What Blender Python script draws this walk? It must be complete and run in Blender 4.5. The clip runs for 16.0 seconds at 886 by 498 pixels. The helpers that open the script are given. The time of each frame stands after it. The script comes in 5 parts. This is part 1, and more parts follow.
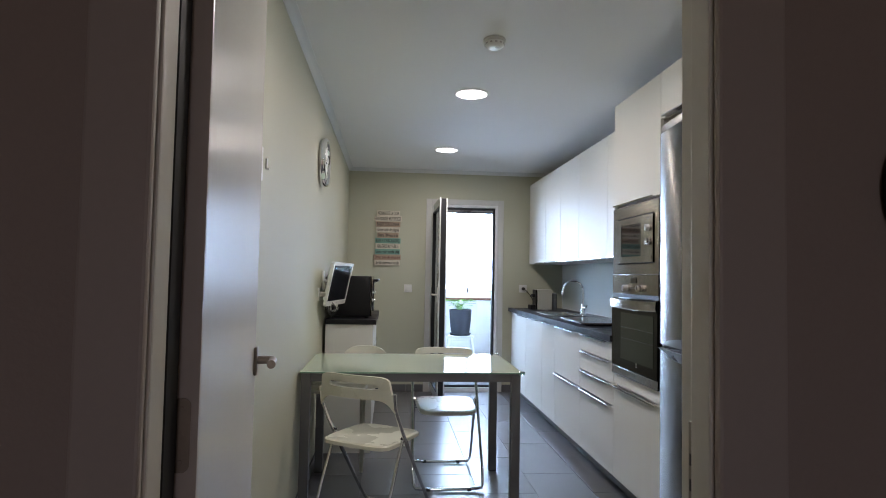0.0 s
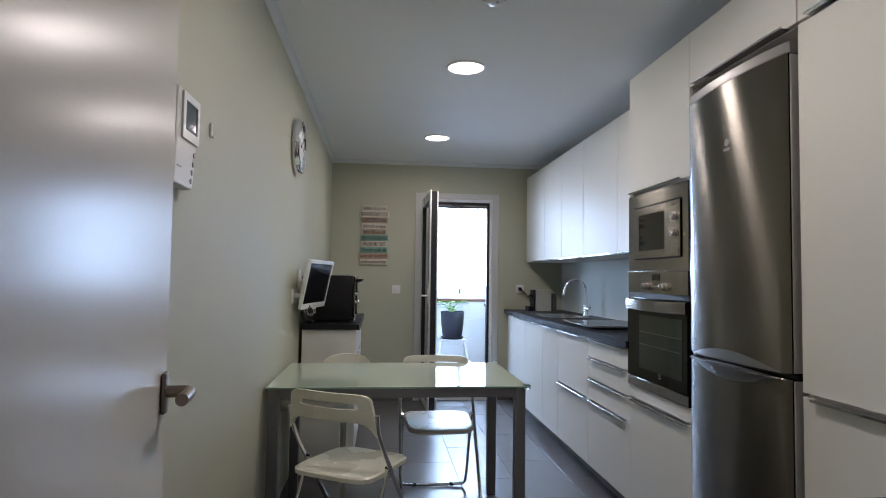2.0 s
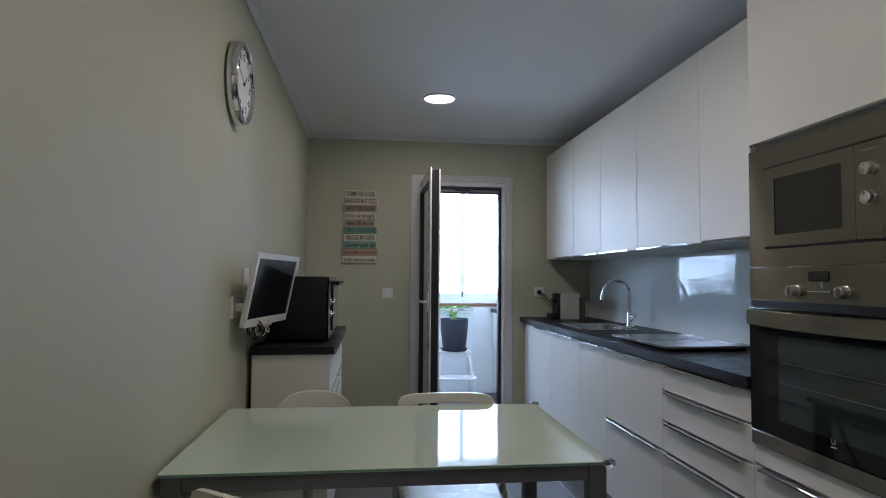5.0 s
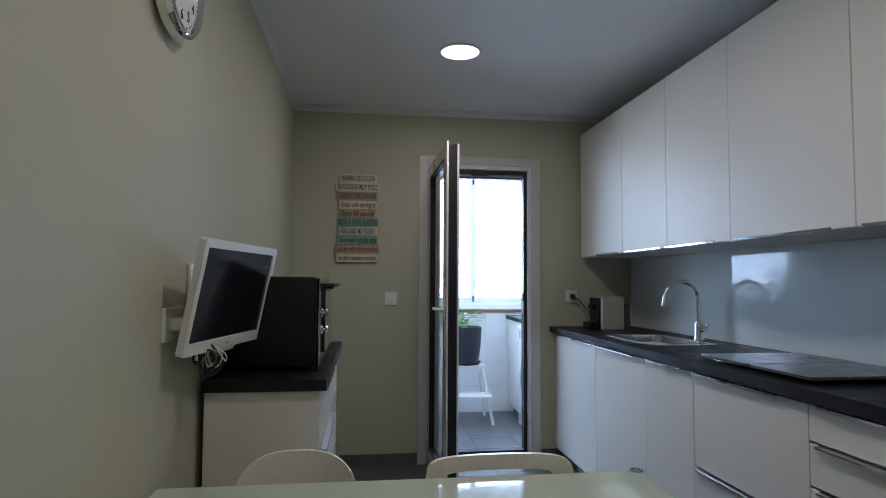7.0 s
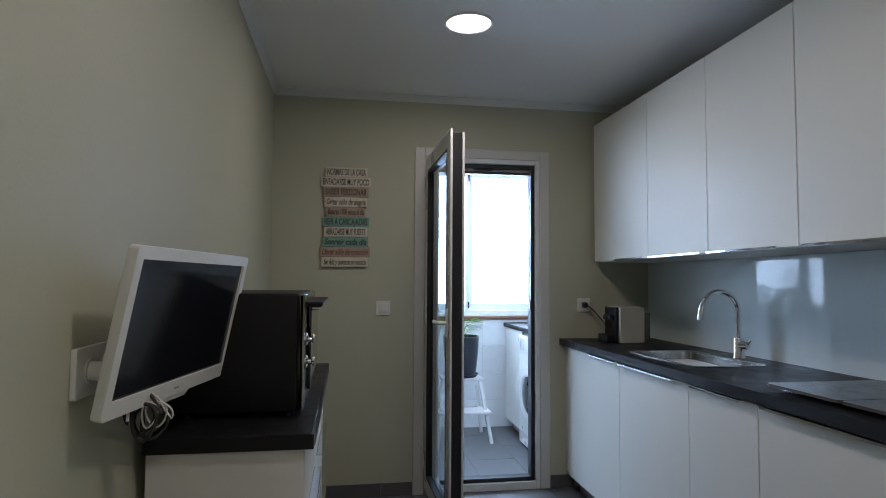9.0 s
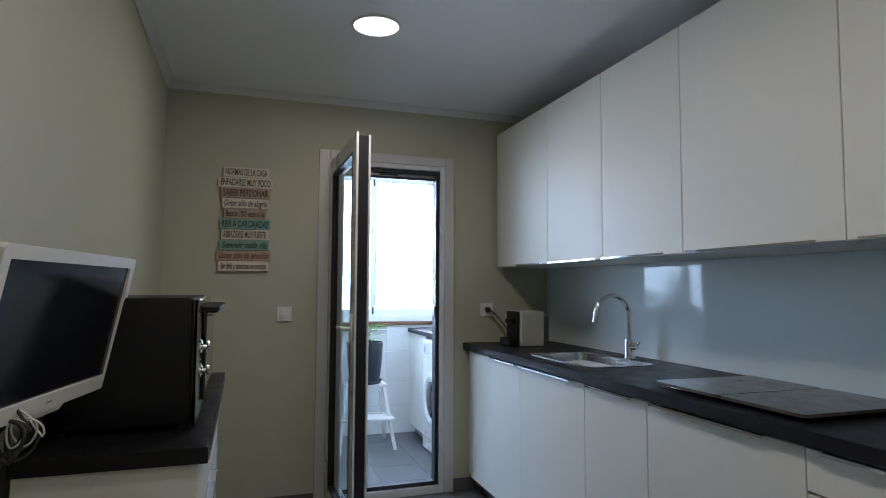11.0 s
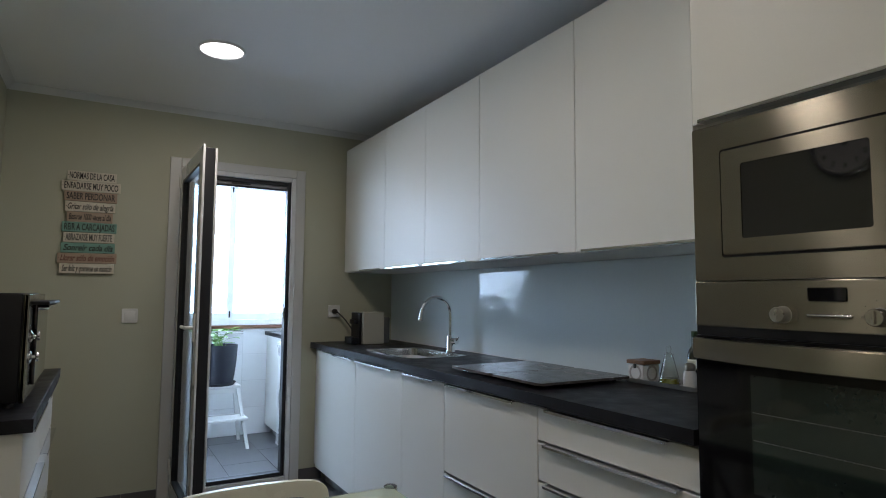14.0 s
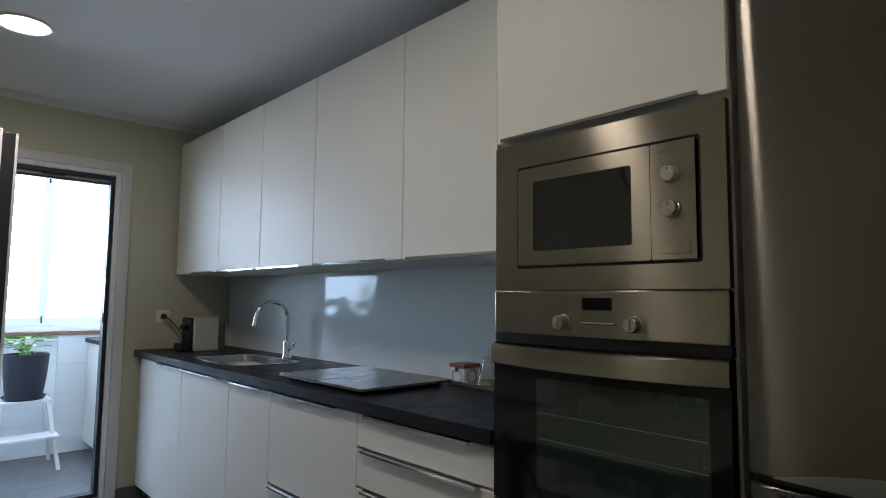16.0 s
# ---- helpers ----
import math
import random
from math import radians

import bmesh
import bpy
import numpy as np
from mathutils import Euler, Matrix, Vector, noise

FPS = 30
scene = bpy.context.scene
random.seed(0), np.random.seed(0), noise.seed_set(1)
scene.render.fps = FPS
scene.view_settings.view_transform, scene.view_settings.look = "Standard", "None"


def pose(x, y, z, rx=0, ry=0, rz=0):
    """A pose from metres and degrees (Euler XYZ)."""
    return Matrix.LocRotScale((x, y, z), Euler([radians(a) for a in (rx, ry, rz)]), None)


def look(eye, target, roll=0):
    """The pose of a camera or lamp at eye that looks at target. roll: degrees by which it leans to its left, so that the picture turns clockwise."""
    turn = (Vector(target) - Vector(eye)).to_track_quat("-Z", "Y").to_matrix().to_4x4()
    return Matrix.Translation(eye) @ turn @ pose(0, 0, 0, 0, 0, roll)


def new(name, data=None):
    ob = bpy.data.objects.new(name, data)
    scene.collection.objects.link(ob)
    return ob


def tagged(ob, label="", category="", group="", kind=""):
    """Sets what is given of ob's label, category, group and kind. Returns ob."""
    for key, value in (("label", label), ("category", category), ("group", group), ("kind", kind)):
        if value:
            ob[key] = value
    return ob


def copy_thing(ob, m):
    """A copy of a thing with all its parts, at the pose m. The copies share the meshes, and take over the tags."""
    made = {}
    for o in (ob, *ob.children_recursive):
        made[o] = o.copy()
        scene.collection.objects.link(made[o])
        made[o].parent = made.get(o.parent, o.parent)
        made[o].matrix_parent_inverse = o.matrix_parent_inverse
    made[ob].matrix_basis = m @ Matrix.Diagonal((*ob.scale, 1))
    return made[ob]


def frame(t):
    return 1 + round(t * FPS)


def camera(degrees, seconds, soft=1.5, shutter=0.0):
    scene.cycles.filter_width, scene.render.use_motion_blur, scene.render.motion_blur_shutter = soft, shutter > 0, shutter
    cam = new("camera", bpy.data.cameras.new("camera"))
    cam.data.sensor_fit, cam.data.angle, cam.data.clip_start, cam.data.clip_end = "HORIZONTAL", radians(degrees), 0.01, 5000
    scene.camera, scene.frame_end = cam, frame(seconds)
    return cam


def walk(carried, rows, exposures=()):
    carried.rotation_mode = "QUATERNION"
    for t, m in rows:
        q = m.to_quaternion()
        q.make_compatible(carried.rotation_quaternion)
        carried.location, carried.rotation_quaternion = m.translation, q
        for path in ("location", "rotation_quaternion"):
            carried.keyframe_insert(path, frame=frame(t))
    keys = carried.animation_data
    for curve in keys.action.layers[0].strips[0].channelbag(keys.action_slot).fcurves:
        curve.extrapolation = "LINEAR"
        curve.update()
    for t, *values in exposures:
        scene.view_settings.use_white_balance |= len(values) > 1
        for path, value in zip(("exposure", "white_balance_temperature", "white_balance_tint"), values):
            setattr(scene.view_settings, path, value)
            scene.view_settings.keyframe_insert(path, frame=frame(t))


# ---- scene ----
cam = camera(73.5, 16.0, soft=0.95)
PATH = [
    (0, (0.936, 2.574, 1.237), (1.11, 4.564, 1.329), 1.1),
    (0.5, (0.924, 2.681, 1.245), (1.098, 4.671, 1.332), 0.8),
    (1, (0.915, 2.772, 1.229), (1.105, 4.761, 1.322), 0.9),
    (1.5, (0.956, 2.903, 1.227), (1.155, 4.891, 1.32), 0.9),
    (2, (0.97, 3.025, 1.221), (1.177, 5.012, 1.318), 0.8),
    (2.5, (0.949, 3.211, 1.231), (1.164, 5.197, 1.326), 0.7),
    (3, (0.957, 3.369, 1.227), (1.186, 5.353, 1.322), 0.7),
    (3.5, (0.99, 3.577, 1.226), (1.227, 5.561, 1.325), 0.7),
    (4, (1.005, 3.764, 1.216), (1.241, 5.748, 1.316), 0.6),
    (6.3, (0.986, 4.706, 1.23), (1.227, 6.689, 1.336), 0.2),
    (6.5, (0.953, 4.799, 1.223), (1.205, 6.78, 1.333), 0.4),
    (7, (0.951, 4.974, 1.213), (1.21, 6.954, 1.324), 0.3),
    (7.5, (0.957, 5.181, 1.215), (1.223, 7.16, 1.332), 0.3),
    (8, (0.932, 5.314, 1.222), (1.197, 7.293, 1.34), 0.4),
    (8.2, (0.926, 5.338, 1.232), (1.185, 7.318, 1.347), 0.3),
    (10.5, (0.89, 5.514, 1.271), (1.458, 7.428, 1.39), 0.4),
    (11, (0.905, 5.437, 1.254), (1.536, 7.33, 1.385), 0.3),
    (12.5, (0.926, 5.187, 1.245), (1.707, 7.024, 1.377), 0.2),
    (13, (0.925, 5.117, 1.233), (1.775, 6.922, 1.376), 0.3),
    (13.5, (0.946, 5.058, 1.239), (1.861, 6.831, 1.381), 0.3),
    (14, (0.969, 5.004, 1.227), (1.963, 6.732, 1.386), 0.4),
    (14.5, (1.001, 4.971, 1.236), (2.088, 6.643, 1.392), 0.4),
    (15, (1.011, 4.943, 1.236), (2.195, 6.546, 1.4), 0.3),
    (15.5, (1.04, 4.924, 1.243), (2.314, 6.457, 1.404), 0.2),
    (16, (1.071, 4.913, 1.242), (2.429, 6.371, 1.413), 0.6),
]
EXPOSURES = [(0.0, 0.19, 5950, 19), (2.0, -0.14, 5900, 21), (4.0, -0.55, 5890, 21), (7.0, -0.83, 5930, 20), (11.0, -0.75, 6040, 17.5), (16.0, -0.75, 6180, 16.5)]
walk(cam, [(t, look(eye, target, roll)) for t, eye, target, roll in PATH], EXPOSURES)
WINDOW_W, LAMP_W, HALL_FILL_W = 345.0, 9.0, 2.5

# ---- world and light ----
world = bpy.data.worlds.new("sky")
scene.world = world
world.use_nodes = True
wn = world.node_tree.nodes
sky = wn.new("ShaderNodeTexSky")
sky.sky_type, sky.sun_disc = "NISHITA", False
sky.sun_elevation, sky.sun_rotation = radians(50), radians(60)
wn["Background"].inputs["Strength"].default_value = 0.1
world.node_tree.links.new(sky.outputs[0], wn["Background"].inputs[0])


def lamp(name, kind, m, energy, color=(1, 1, 1), **kw):
    d = bpy.data.lights.new(name, kind)
    d.energy, d.color = energy, color
    if kind == "AREA":
        d.shape, d.size = kw.get("shape", "RECTANGLE"), kw["size"]
        d.size_y = kw.get("size_y", kw["size"])
    if kind == "SUN":
        d.angle = kw["angle"]
    ob = new(name, d)
    ob.matrix_basis = m
    return ob


lamp("sun", "SUN", look((6, 14, 12), (1, 9, 0)), 0.8, (1, 0.96, 0.9), angle=radians(12))
# added fill lamp in a made-up opening behind the start, brightens the hall
lamp("hall_daylight", "AREA", pose(0.95, 0.86, 1.1, 90, 0, 0), HALL_FILL_W, (1.0, 0.76, 0.62), size=0.85, size_y=2.0)
# daylight in the balcony window's opening, and the three ceiling lamps
lamp("window_daylight", "AREA", pose(1.0, 10.86, 1.65, -90, 0, 0), WINDOW_W, (0.58, 0.78, 1.0), size=3.5, size_y=1.5)
for ly in (4.56, 6.233, 7.906):
    lamp("downlight_glow", "AREA", pose(1.418, ly, 2.377), LAMP_W, (1.0, 0.885, 0.72), size=0.19, shape="DISK")


# ---- materials ----
def mat(name, color, rough=0.5, metal=0.0, vary=0.06, scale=6.0, fine=90.0, bump=0.02, coat=0.0, spec=0.5, rvary=0.06, aniso=0.0, turn=0.0, stretch=(1, 1, 1), rand=0.0):
    m = bpy.data.materials.new(name)
    m.use_nodes = True
    nt = m.node_tree
    n, ln = nt.nodes, nt.links.new
    b = n["Principled BSDF"]
    tc = n.new("ShaderNodeTexCoord")
    mp = n.new("ShaderNodeMapping")
    mp.inputs["Scale"].default_value = stretch
    ln(tc.outputs["Object"], mp.inputs[0])
    big, small = n.new("ShaderNodeTexNoise"), n.new("ShaderNodeTexNoise")
    big.inputs["Scale"].default_value, small.inputs["Scale"].default_value = scale, fine
    big.inputs["Detail"].default_value, small.inputs["Detail"].default_value = 5, 3
    ln(mp.outputs[0], big.inputs["Vector"])
    ln(mp.outputs[0], small.inputs["Vector"])
    add = n.new("ShaderNodeMath")
    add.operation = "ADD"
    ln(big.outputs["Fac"], add.inputs[0])
    ln(small.outputs["Fac"], add.inputs[1])
    rng = n.new("ShaderNodeMapRange")
    rng.inputs["From Min"].default_value, rng.inputs["From Max"].default_value = 0.6, 1.4
    rng.inputs["To Min"].default_value, rng.inputs["To Max"].default_value = 1 - vary, 1 + vary
    ln(add.outputs[0], rng.inputs["Value"])
    mul = n.new("ShaderNodeVectorMath")
    mul.operation = "SCALE"
    mul.inputs[0].default_value = color
    factor = rng.outputs[0]
    if rand:
        oi = n.new("ShaderNodeObjectInfo")
        r2 = n.new("ShaderNodeMapRange")
        r2.inputs["To Min"].default_value, r2.inputs["To Max"].default_value = 1 - rand, 1 + rand
        ln(oi.outputs["Random"], r2.inputs["Value"])
        mm = n.new("ShaderNodeMath")
        mm.operation = "MULTIPLY"
        ln(factor, mm.inputs[0])
        ln(r2.outputs[0], mm.inputs[1])
        factor = mm.outputs[0]
    ln(factor, mul.inputs["Scale"])
    ln(mul.outputs[0], b.inputs["Base Color"])
    rr = n.new("ShaderNodeMapRange")
    rr.inputs["From Min"].default_value, rr.inputs["From Max"].default_value = 0.3, 0.7
    rr.inputs["To Min"].default_value, rr.inputs["To Max"].default_value = max(0, rough - rvary), min(1, rough + rvary)
    ln(big.outputs["Fac"], rr.inputs["Value"])
    ln(rr.outputs[0], b.inputs["Roughness"])
    b.inputs["Metallic"].default_value = metal
    b.inputs["Specular IOR Level"].default_value = spec
    b.inputs["Coat Weight"].default_value = coat
    b.inputs["Coat Roughness"].default_value = 0.05
    if aniso:
        b.inputs["Anisotropic"].default_value = aniso
        b.inputs["Anisotropic Rotation"].default_value = turn
        tg = n.new("ShaderNodeCombineXYZ")
        tg.inputs["Y"].default_value = 1.0
        ln(tg.outputs[0], b.inputs["Tangent"])
    if bump:
        bp = n.new("ShaderNodeBump")
        bp.inputs["Strength"].default_value, bp.inputs["Distance"].default_value = bump, 0.01
        ln(small.outputs["Fac"], bp.inputs["Height"])
        ln(bp.outputs[0], b.inputs["Normal"])
    return m


def glass_mat(name, color=(1, 1, 1), rough=0.0):
    m = bpy.data.materials.new(name)
    m.use_nodes = True
    b = m.node_tree.nodes["Principled BSDF"]
    b.inputs["Base Color"].default_value = (*color, 1)
    b.inputs["Transmission Weight"].default_value, b.inputs["Roughness"].default_value = 1, rough
    b.inputs["IOR"].default_value = 1.45
    return m


def glow_mat(name, color, strength):
    m = bpy.data.materials.new(name)
    m.use_nodes = True
    b = m.node_tree.nodes["Principled BSDF"]
    b.inputs["Base Color"].default_value = (*color, 1)
    b.inputs["Emission Color"].default_value = (*color, 1)
    b.inputs["Emission Strength"].default_value = strength
    return m


WALL = mat("wall_paint", (0.470, 0.472, 0.362), 0.62, vary=0.025, scale=1.3, fine=160, bump=0.06)
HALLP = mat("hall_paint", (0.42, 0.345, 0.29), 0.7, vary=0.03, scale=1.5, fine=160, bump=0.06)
CEIL = mat("ceiling_paint", (0.87, 0.872, 0.865), 0.8, vary=0.02, scale=1.0, fine=140, bump=0.05)
COVE = mat("cove_plaster", (0.74, 0.75, 0.74), 0.7, vary=0.02, bump=0.03)
LACQ = mat("white_lacquer_front", (0.72, 0.714, 0.655), 0.46, vary=0.015, scale=2.0, fine=220, bump=0.012, rvary=0.03, spec=0.38)
CARC = mat("white_melamine", (0.70, 0.69, 0.66), 0.45, vary=0.02, bump=0.01)
DOORP = mat("satin_white_door", (0.63, 0.60, 0.525), 0.25, vary=0.015, scale=1.5, fine=120, bump=0.002, rvary=0.015, spec=0.31)
TRIM = mat("white_trim", (0.80, 0.76, 0.665), 0.42, vary=0.02, bump=0.01)
# shaded copy of the white trim: the hall's dim brown light in its colour
TRIMH = mat("hall_shaded_white_trim", (0.50, 0.43, 0.37), 0.5, vary=0.03, bump=0.01)
PVC = mat("white_pvc", (0.69, 0.70, 0.70), 0.3, vary=0.015, bump=0.004)
# white casing paint with its shadow put into the greyer colour
CASE = mat("shaded_white_door_casing", (0.57, 0.57, 0.55), 0.4, vary=0.02, bump=0.006)
DARKPVC = mat("anthracite_profile", (0.011, 0.0115, 0.015), 0.45, vary=0.08, bump=0.01)
WORK = mat("black_slate_worktop", (0.0115, 0.011, 0.0128), 0.40, vary=0.28, scale=14, fine=260, bump=0.05, rvary=0.08, spec=0.2)
STEEL = mat("brushed_steel", (0.195, 0.181, 0.155), 0.255, 1.0, vary=0.014, scale=2.2, fine=40, bump=0.0, stretch=(1, 1, 30), rvary=0.003, aniso=1.0, turn=0.25)
STEELP = mat("steel_panel", (0.325, 0.298, 0.245), 0.225, 1.0, vary=0.012, scale=3, fine=60, bump=0.0, stretch=(1, 1, 30), rvary=0.003, aniso=1.0, turn=0.25)
SINKM = mat("sink_steel", (0.40, 0.39, 0.37), 0.21, 1.0, vary=0.06, scale=9, fine=140, bump=0.01)
CHROME = mat("chrome", (0.82, 0.82, 0.83), 0.07, 1.0, vary=0.02, bump=0.0, rvary=0.02)
ALU = mat("polished_aluminium_handle", (0.74, 0.75, 0.78), 0.09, 1.0, vary=0.04, bump=0.0, rvary=0.03)
KNOB = mat("satin_knob_metal", (0.56, 0.53, 0.48), 0.28, 1.0, vary=0.04, bump=0.0)
NICKEL = mat("satin_nickel", (0.29, 0.255, 0.215), 0.36, 1.0, vary=0.05, bump=0.004)
# pale colour stands in for the larder mirrored in the steel side
SIDEG = mat("painted_side_reflection", (0.44, 0.43, 0.41), 0.45, vary=0.03, bump=0.004)
HINGE = mat("dull_hinge_metal", (0.22, 0.185, 0.15), 0.5, 1.0, vary=0.06, bump=0.004)
LEGS = mat("grey_metal_paint", (0.165, 0.165, 0.168), 0.4, 0.5, vary=0.05, fine=240, bump=0.01)
BLACK = mat("black_enamel", (0.007, 0.007, 0.008), 0.46, vary=0.2, fine=300, bump=0.02, spec=0.28)
BLACKGL = mat("black_glass", (0.006, 0.006, 0.007), 0.05, vary=0.1, bump=0.0, coat=0.5, rvary=0.02)
SMOKE = mat("smoked_oven_glass", (0.014, 0.023, 0.020), 0.07, vary=0.2, bump=0.0, coat=0.4, rvary=0.03)
OVGL = mat("black_oven_glass", (0.005, 0.005, 0.006), 0.07, vary=0.1, bump=0.0, rvary=0.02, spec=0.32)
GRIPM = mat("satin_grey_grip", (0.21, 0.205, 0.195), 0.33, 0.8, vary=0.03, bump=0.0)
SCREEN = mat("tv_screen", (0.008, 0.009, 0.013), 0.16, vary=0.15, bump=0.0, rvary=0.04)
WPLAST = mat("white_plastic", (0.74, 0.74, 0.71), 0.33, vary=0.02, bump=0.004)
GPLAST = mat("grey_plastic_trim", (0.30, 0.29, 0.28), 0.38, 0.4, vary=0.04, bump=0.004)
CPLAST = mat("ivory_chair_plastic", (0.74, 0.73, 0.61), 0.28, vary=0.02, fine=180, bump=0.006)
SPLASH = mat("grey_painted_glass", (0.60, 0.67, 0.675), 0.025, vary=0.02, scale=1.2, bump=0.0, rvary=0.01, spec=0.35)
FROST = mat("green_white_back_painted_glass", (0.56, 0.66, 0.54), 0.06, vary=0.02, scale=2, bump=0.0, coat=0.6, rvary=0.02)
GEDGE = mat("green_glass_edge", (0.20, 0.36, 0.27), 0.12, vary=0.05, bump=0.0)
TILE = mat("grey_porcelain_tile", (0.112, 0.111, 0.116), 0.30, vary=0.07, scale=5, fine=70, bump=0.012, rvary=0.025, rand=0.06)
WGROUT = mat("white_grout", (0.66, 0.67, 0.66), 0.8, vary=0.05, bump=0.03)
GROUT = mat("pale_grout", (0.27, 0.26, 0.25), 0.85, vary=0.1, bump=0.05)
# bounce white for the balcony's south and west walls, to brighten it
BWHITE = mat("white_bounce_paint", (0.82, 0.82, 0.81), 0.6, vary=0.02, fine=150, bump=0.04)
WINP = mat("white_window_profile", (0.84, 0.85, 0.85), 0.28, vary=0.01, bump=0.002)
COFFC = mat("cream_plastic", (0.46, 0.455, 0.39), 0.36, vary=0.02, bump=0.004)
BTILE = mat("white_wall_tile", (0.82, 0.83, 0.82), 0.22, vary=0.02, bump=0.004, rand=0.02)
WOODB = mat("brown_wood_sill", (0.20, 0.09, 0.045), 0.45, vary=0.25, scale=5, fine=60, stretch=(1, 14, 14), bump=0.05)
LID = mat("acacia_lid", (0.17, 0.085, 0.04), 0.5, vary=0.3, scale=10, fine=90, stretch=(8, 1, 1), bump=0.05)
STONE = mat("mottled_glass_ceramic", (0.085, 0.072, 0.066), 0.22, vary=0.34, scale=18, fine=150, bump=0.004, rvary=0.07, coat=0.12)
POTM = mat("dark_grey_pot", (0.012, 0.0135, 0.022), 0.45, vary=0.12, bump=0.02)
SOIL = mat("soil", (0.03, 0.02, 0.014), 0.95, vary=0.4, fine=120, bump=0.5)
LEAF = mat("leaf_green", (0.15, 0.32, 0.05), 0.45, vary=0.3, scale=12, bump=0.03)
LEAFD = mat("leaf_dark_green", (0.035, 0.10, 0.03), 0.45, vary=0.3, scale=12, bump=0.03)
INK = mat("black_ink", (0.015, 0.014, 0.013), 0.6, vary=0.1, bump=0.0)
CREAM = mat("cream_plank", (0.66, 0.61, 0.50), 0.7, vary=0.18, scale=12, fine=110, stretch=(1, 1, 6), bump=0.08)
TAUPE = mat("taupe_plank", (0.42, 0.315, 0.235), 0.7, vary=0.18, scale=12, fine=110, stretch=(1, 1, 6), bump=0.08)
MINT = mat("mint_plank", (0.19, 0.36, 0.30), 0.7, vary=0.18, scale=12, fine=110, stretch=(1, 1, 6), bump=0.08)
CLEAR = glass_mat("clear_glass", (0.97, 0.99, 0.98))
CAPM = mat("satin_silver_plastic", (0.40, 0.385, 0.36), 0.34, 0.7, vary=0.03, bump=0.0)
PANE2 = glass_mat("double_glazing", (0.76, 0.88, 0.92))
PANE = glass_mat("window_glass", (0.93, 0.97, 0.98))
OIL = mat("olive_oil", (0.30, 0.26, 0.04), 0.1, vary=0.05, bump=0.0)
TRAYM = mat("pale_grey_tray", (0.56, 0.56, 0.56), 0.4, vary=0.04, bump=0.01)
CERAM = mat("white_ceramic", (0.72, 0.71, 0.69), 0.25, vary=0.03, bump=0.004)
GREYM = mat("grey_motif", (0.36, 0.34, 0.32), 0.4, vary=0.06, bump=0.0)
LABELM = mat("paper_label", (0.55, 0.50, 0.36), 0.7, vary=0.06, bump=0.01)
RED = glow_mat("red_led", (1.0, 0.05, 0.03), 2.0)
LEDM = glow_mat("led_diffuser", (1.0, 0.97, 0.92), 9.0)
# for rubber parts, and as dark fill where gaps and recesses lie in shade
RUBBER_SHADE = mat("dark_rubber_and_gap_shade", (0.02, 0.02, 0.02), 0.6, vary=0.1, bump=0.01)
PLINTH = mat("grey_plinth", (0.16, 0.155, 0.15), 0.5, vary=0.08, bump=0.02)

BASE = {}


# ---- builders ----
def thing(name, loc, label, category, group="", kind=""):
    ob = new(name)
    ob.empty_display_size = 0.05
    ob.location = loc
    BASE[ob.name] = Vector(loc)
    return tagged(ob, label, category, group, kind)


def mesh_of(bm, name, material, smooth):
    bmesh.ops.recalc_face_normals(bm, faces=bm.faces[:])
    me = bpy.data.meshes.new(name)
    bm.to_mesh(me)
    bm.free()
    for m in material if isinstance(material, (list, tuple)) else (material,):
        me.materials.append(m)
    if smooth:
        for p in me.polygons:
            p.use_smooth = True
        flat = len(me.polygons) and max(p.area for p in me.polygons) > 3e-3
        me.set_sharp_from_angle(angle=radians(20 if flat else 40))
    return me


def part(name, bm, material, parent, label="", smooth=True):
    """One mesh under a thing or a part; the bmesh is in world metres."""
    base = BASE[parent.name]
    bmesh.ops.translate(bm, verts=bm.verts[:], vec=-base)
    ob = new(name, mesh_of(bm, name, material, smooth))
    ob.parent = parent
    BASE[ob.name] = base
    return tagged(ob, label)


def solo(name, bm, material, label, category, kind="", base=None, smooth=True, group=""):
    """A thing of one mesh, with its origin at its base."""
    vs = [v.co for v in bm.verts]
    if base is None:
        base = Vector(((min(v.x for v in vs) + max(v.x for v in vs)) / 2, (min(v.y for v in vs) + max(v.y for v in vs)) / 2, min(v.z for v in vs)))
    bmesh.ops.translate(bm, verts=bm.verts[:], vec=-Vector(base))
    ob = new(name, mesh_of(bm, name, material, smooth))
    ob.location = base
    BASE[ob.name] = Vector(base)
    return tagged(ob, label, category, group, kind)


def box(x0, x1, y0, y1, z0, z1, bevel=0.0, seg=2, into=None):
    bm = bmesh.new()
    r = bmesh.ops.create_cube(bm, size=1)
    for v in r["verts"]:
        v.co = Vector(((x0 + x1) / 2 + v.co.x * (x1 - x0), (y0 + y1) / 2 + v.co.y * (y1 - y0), (z0 + z1) / 2 + v.co.z * (z1 - z0)))
    if bevel:
        bmesh.ops.bevel(bm, geom=bm.edges[:], offset=bevel, segments=seg, affect="EDGES", profile=0.5)
    return merge(into, bm)


def merge(into, bm):
    if into is None:
        return bm
    me = bpy.data.meshes.new("tmp")
    bm.to_mesh(me)
    bm.free()
    into.from_mesh(me)
    bpy.data.meshes.remove(me)
    return into


def turned(bm, m):
    bmesh.ops.transform(bm, matrix=m, verts=bm.verts[:])
    return bm


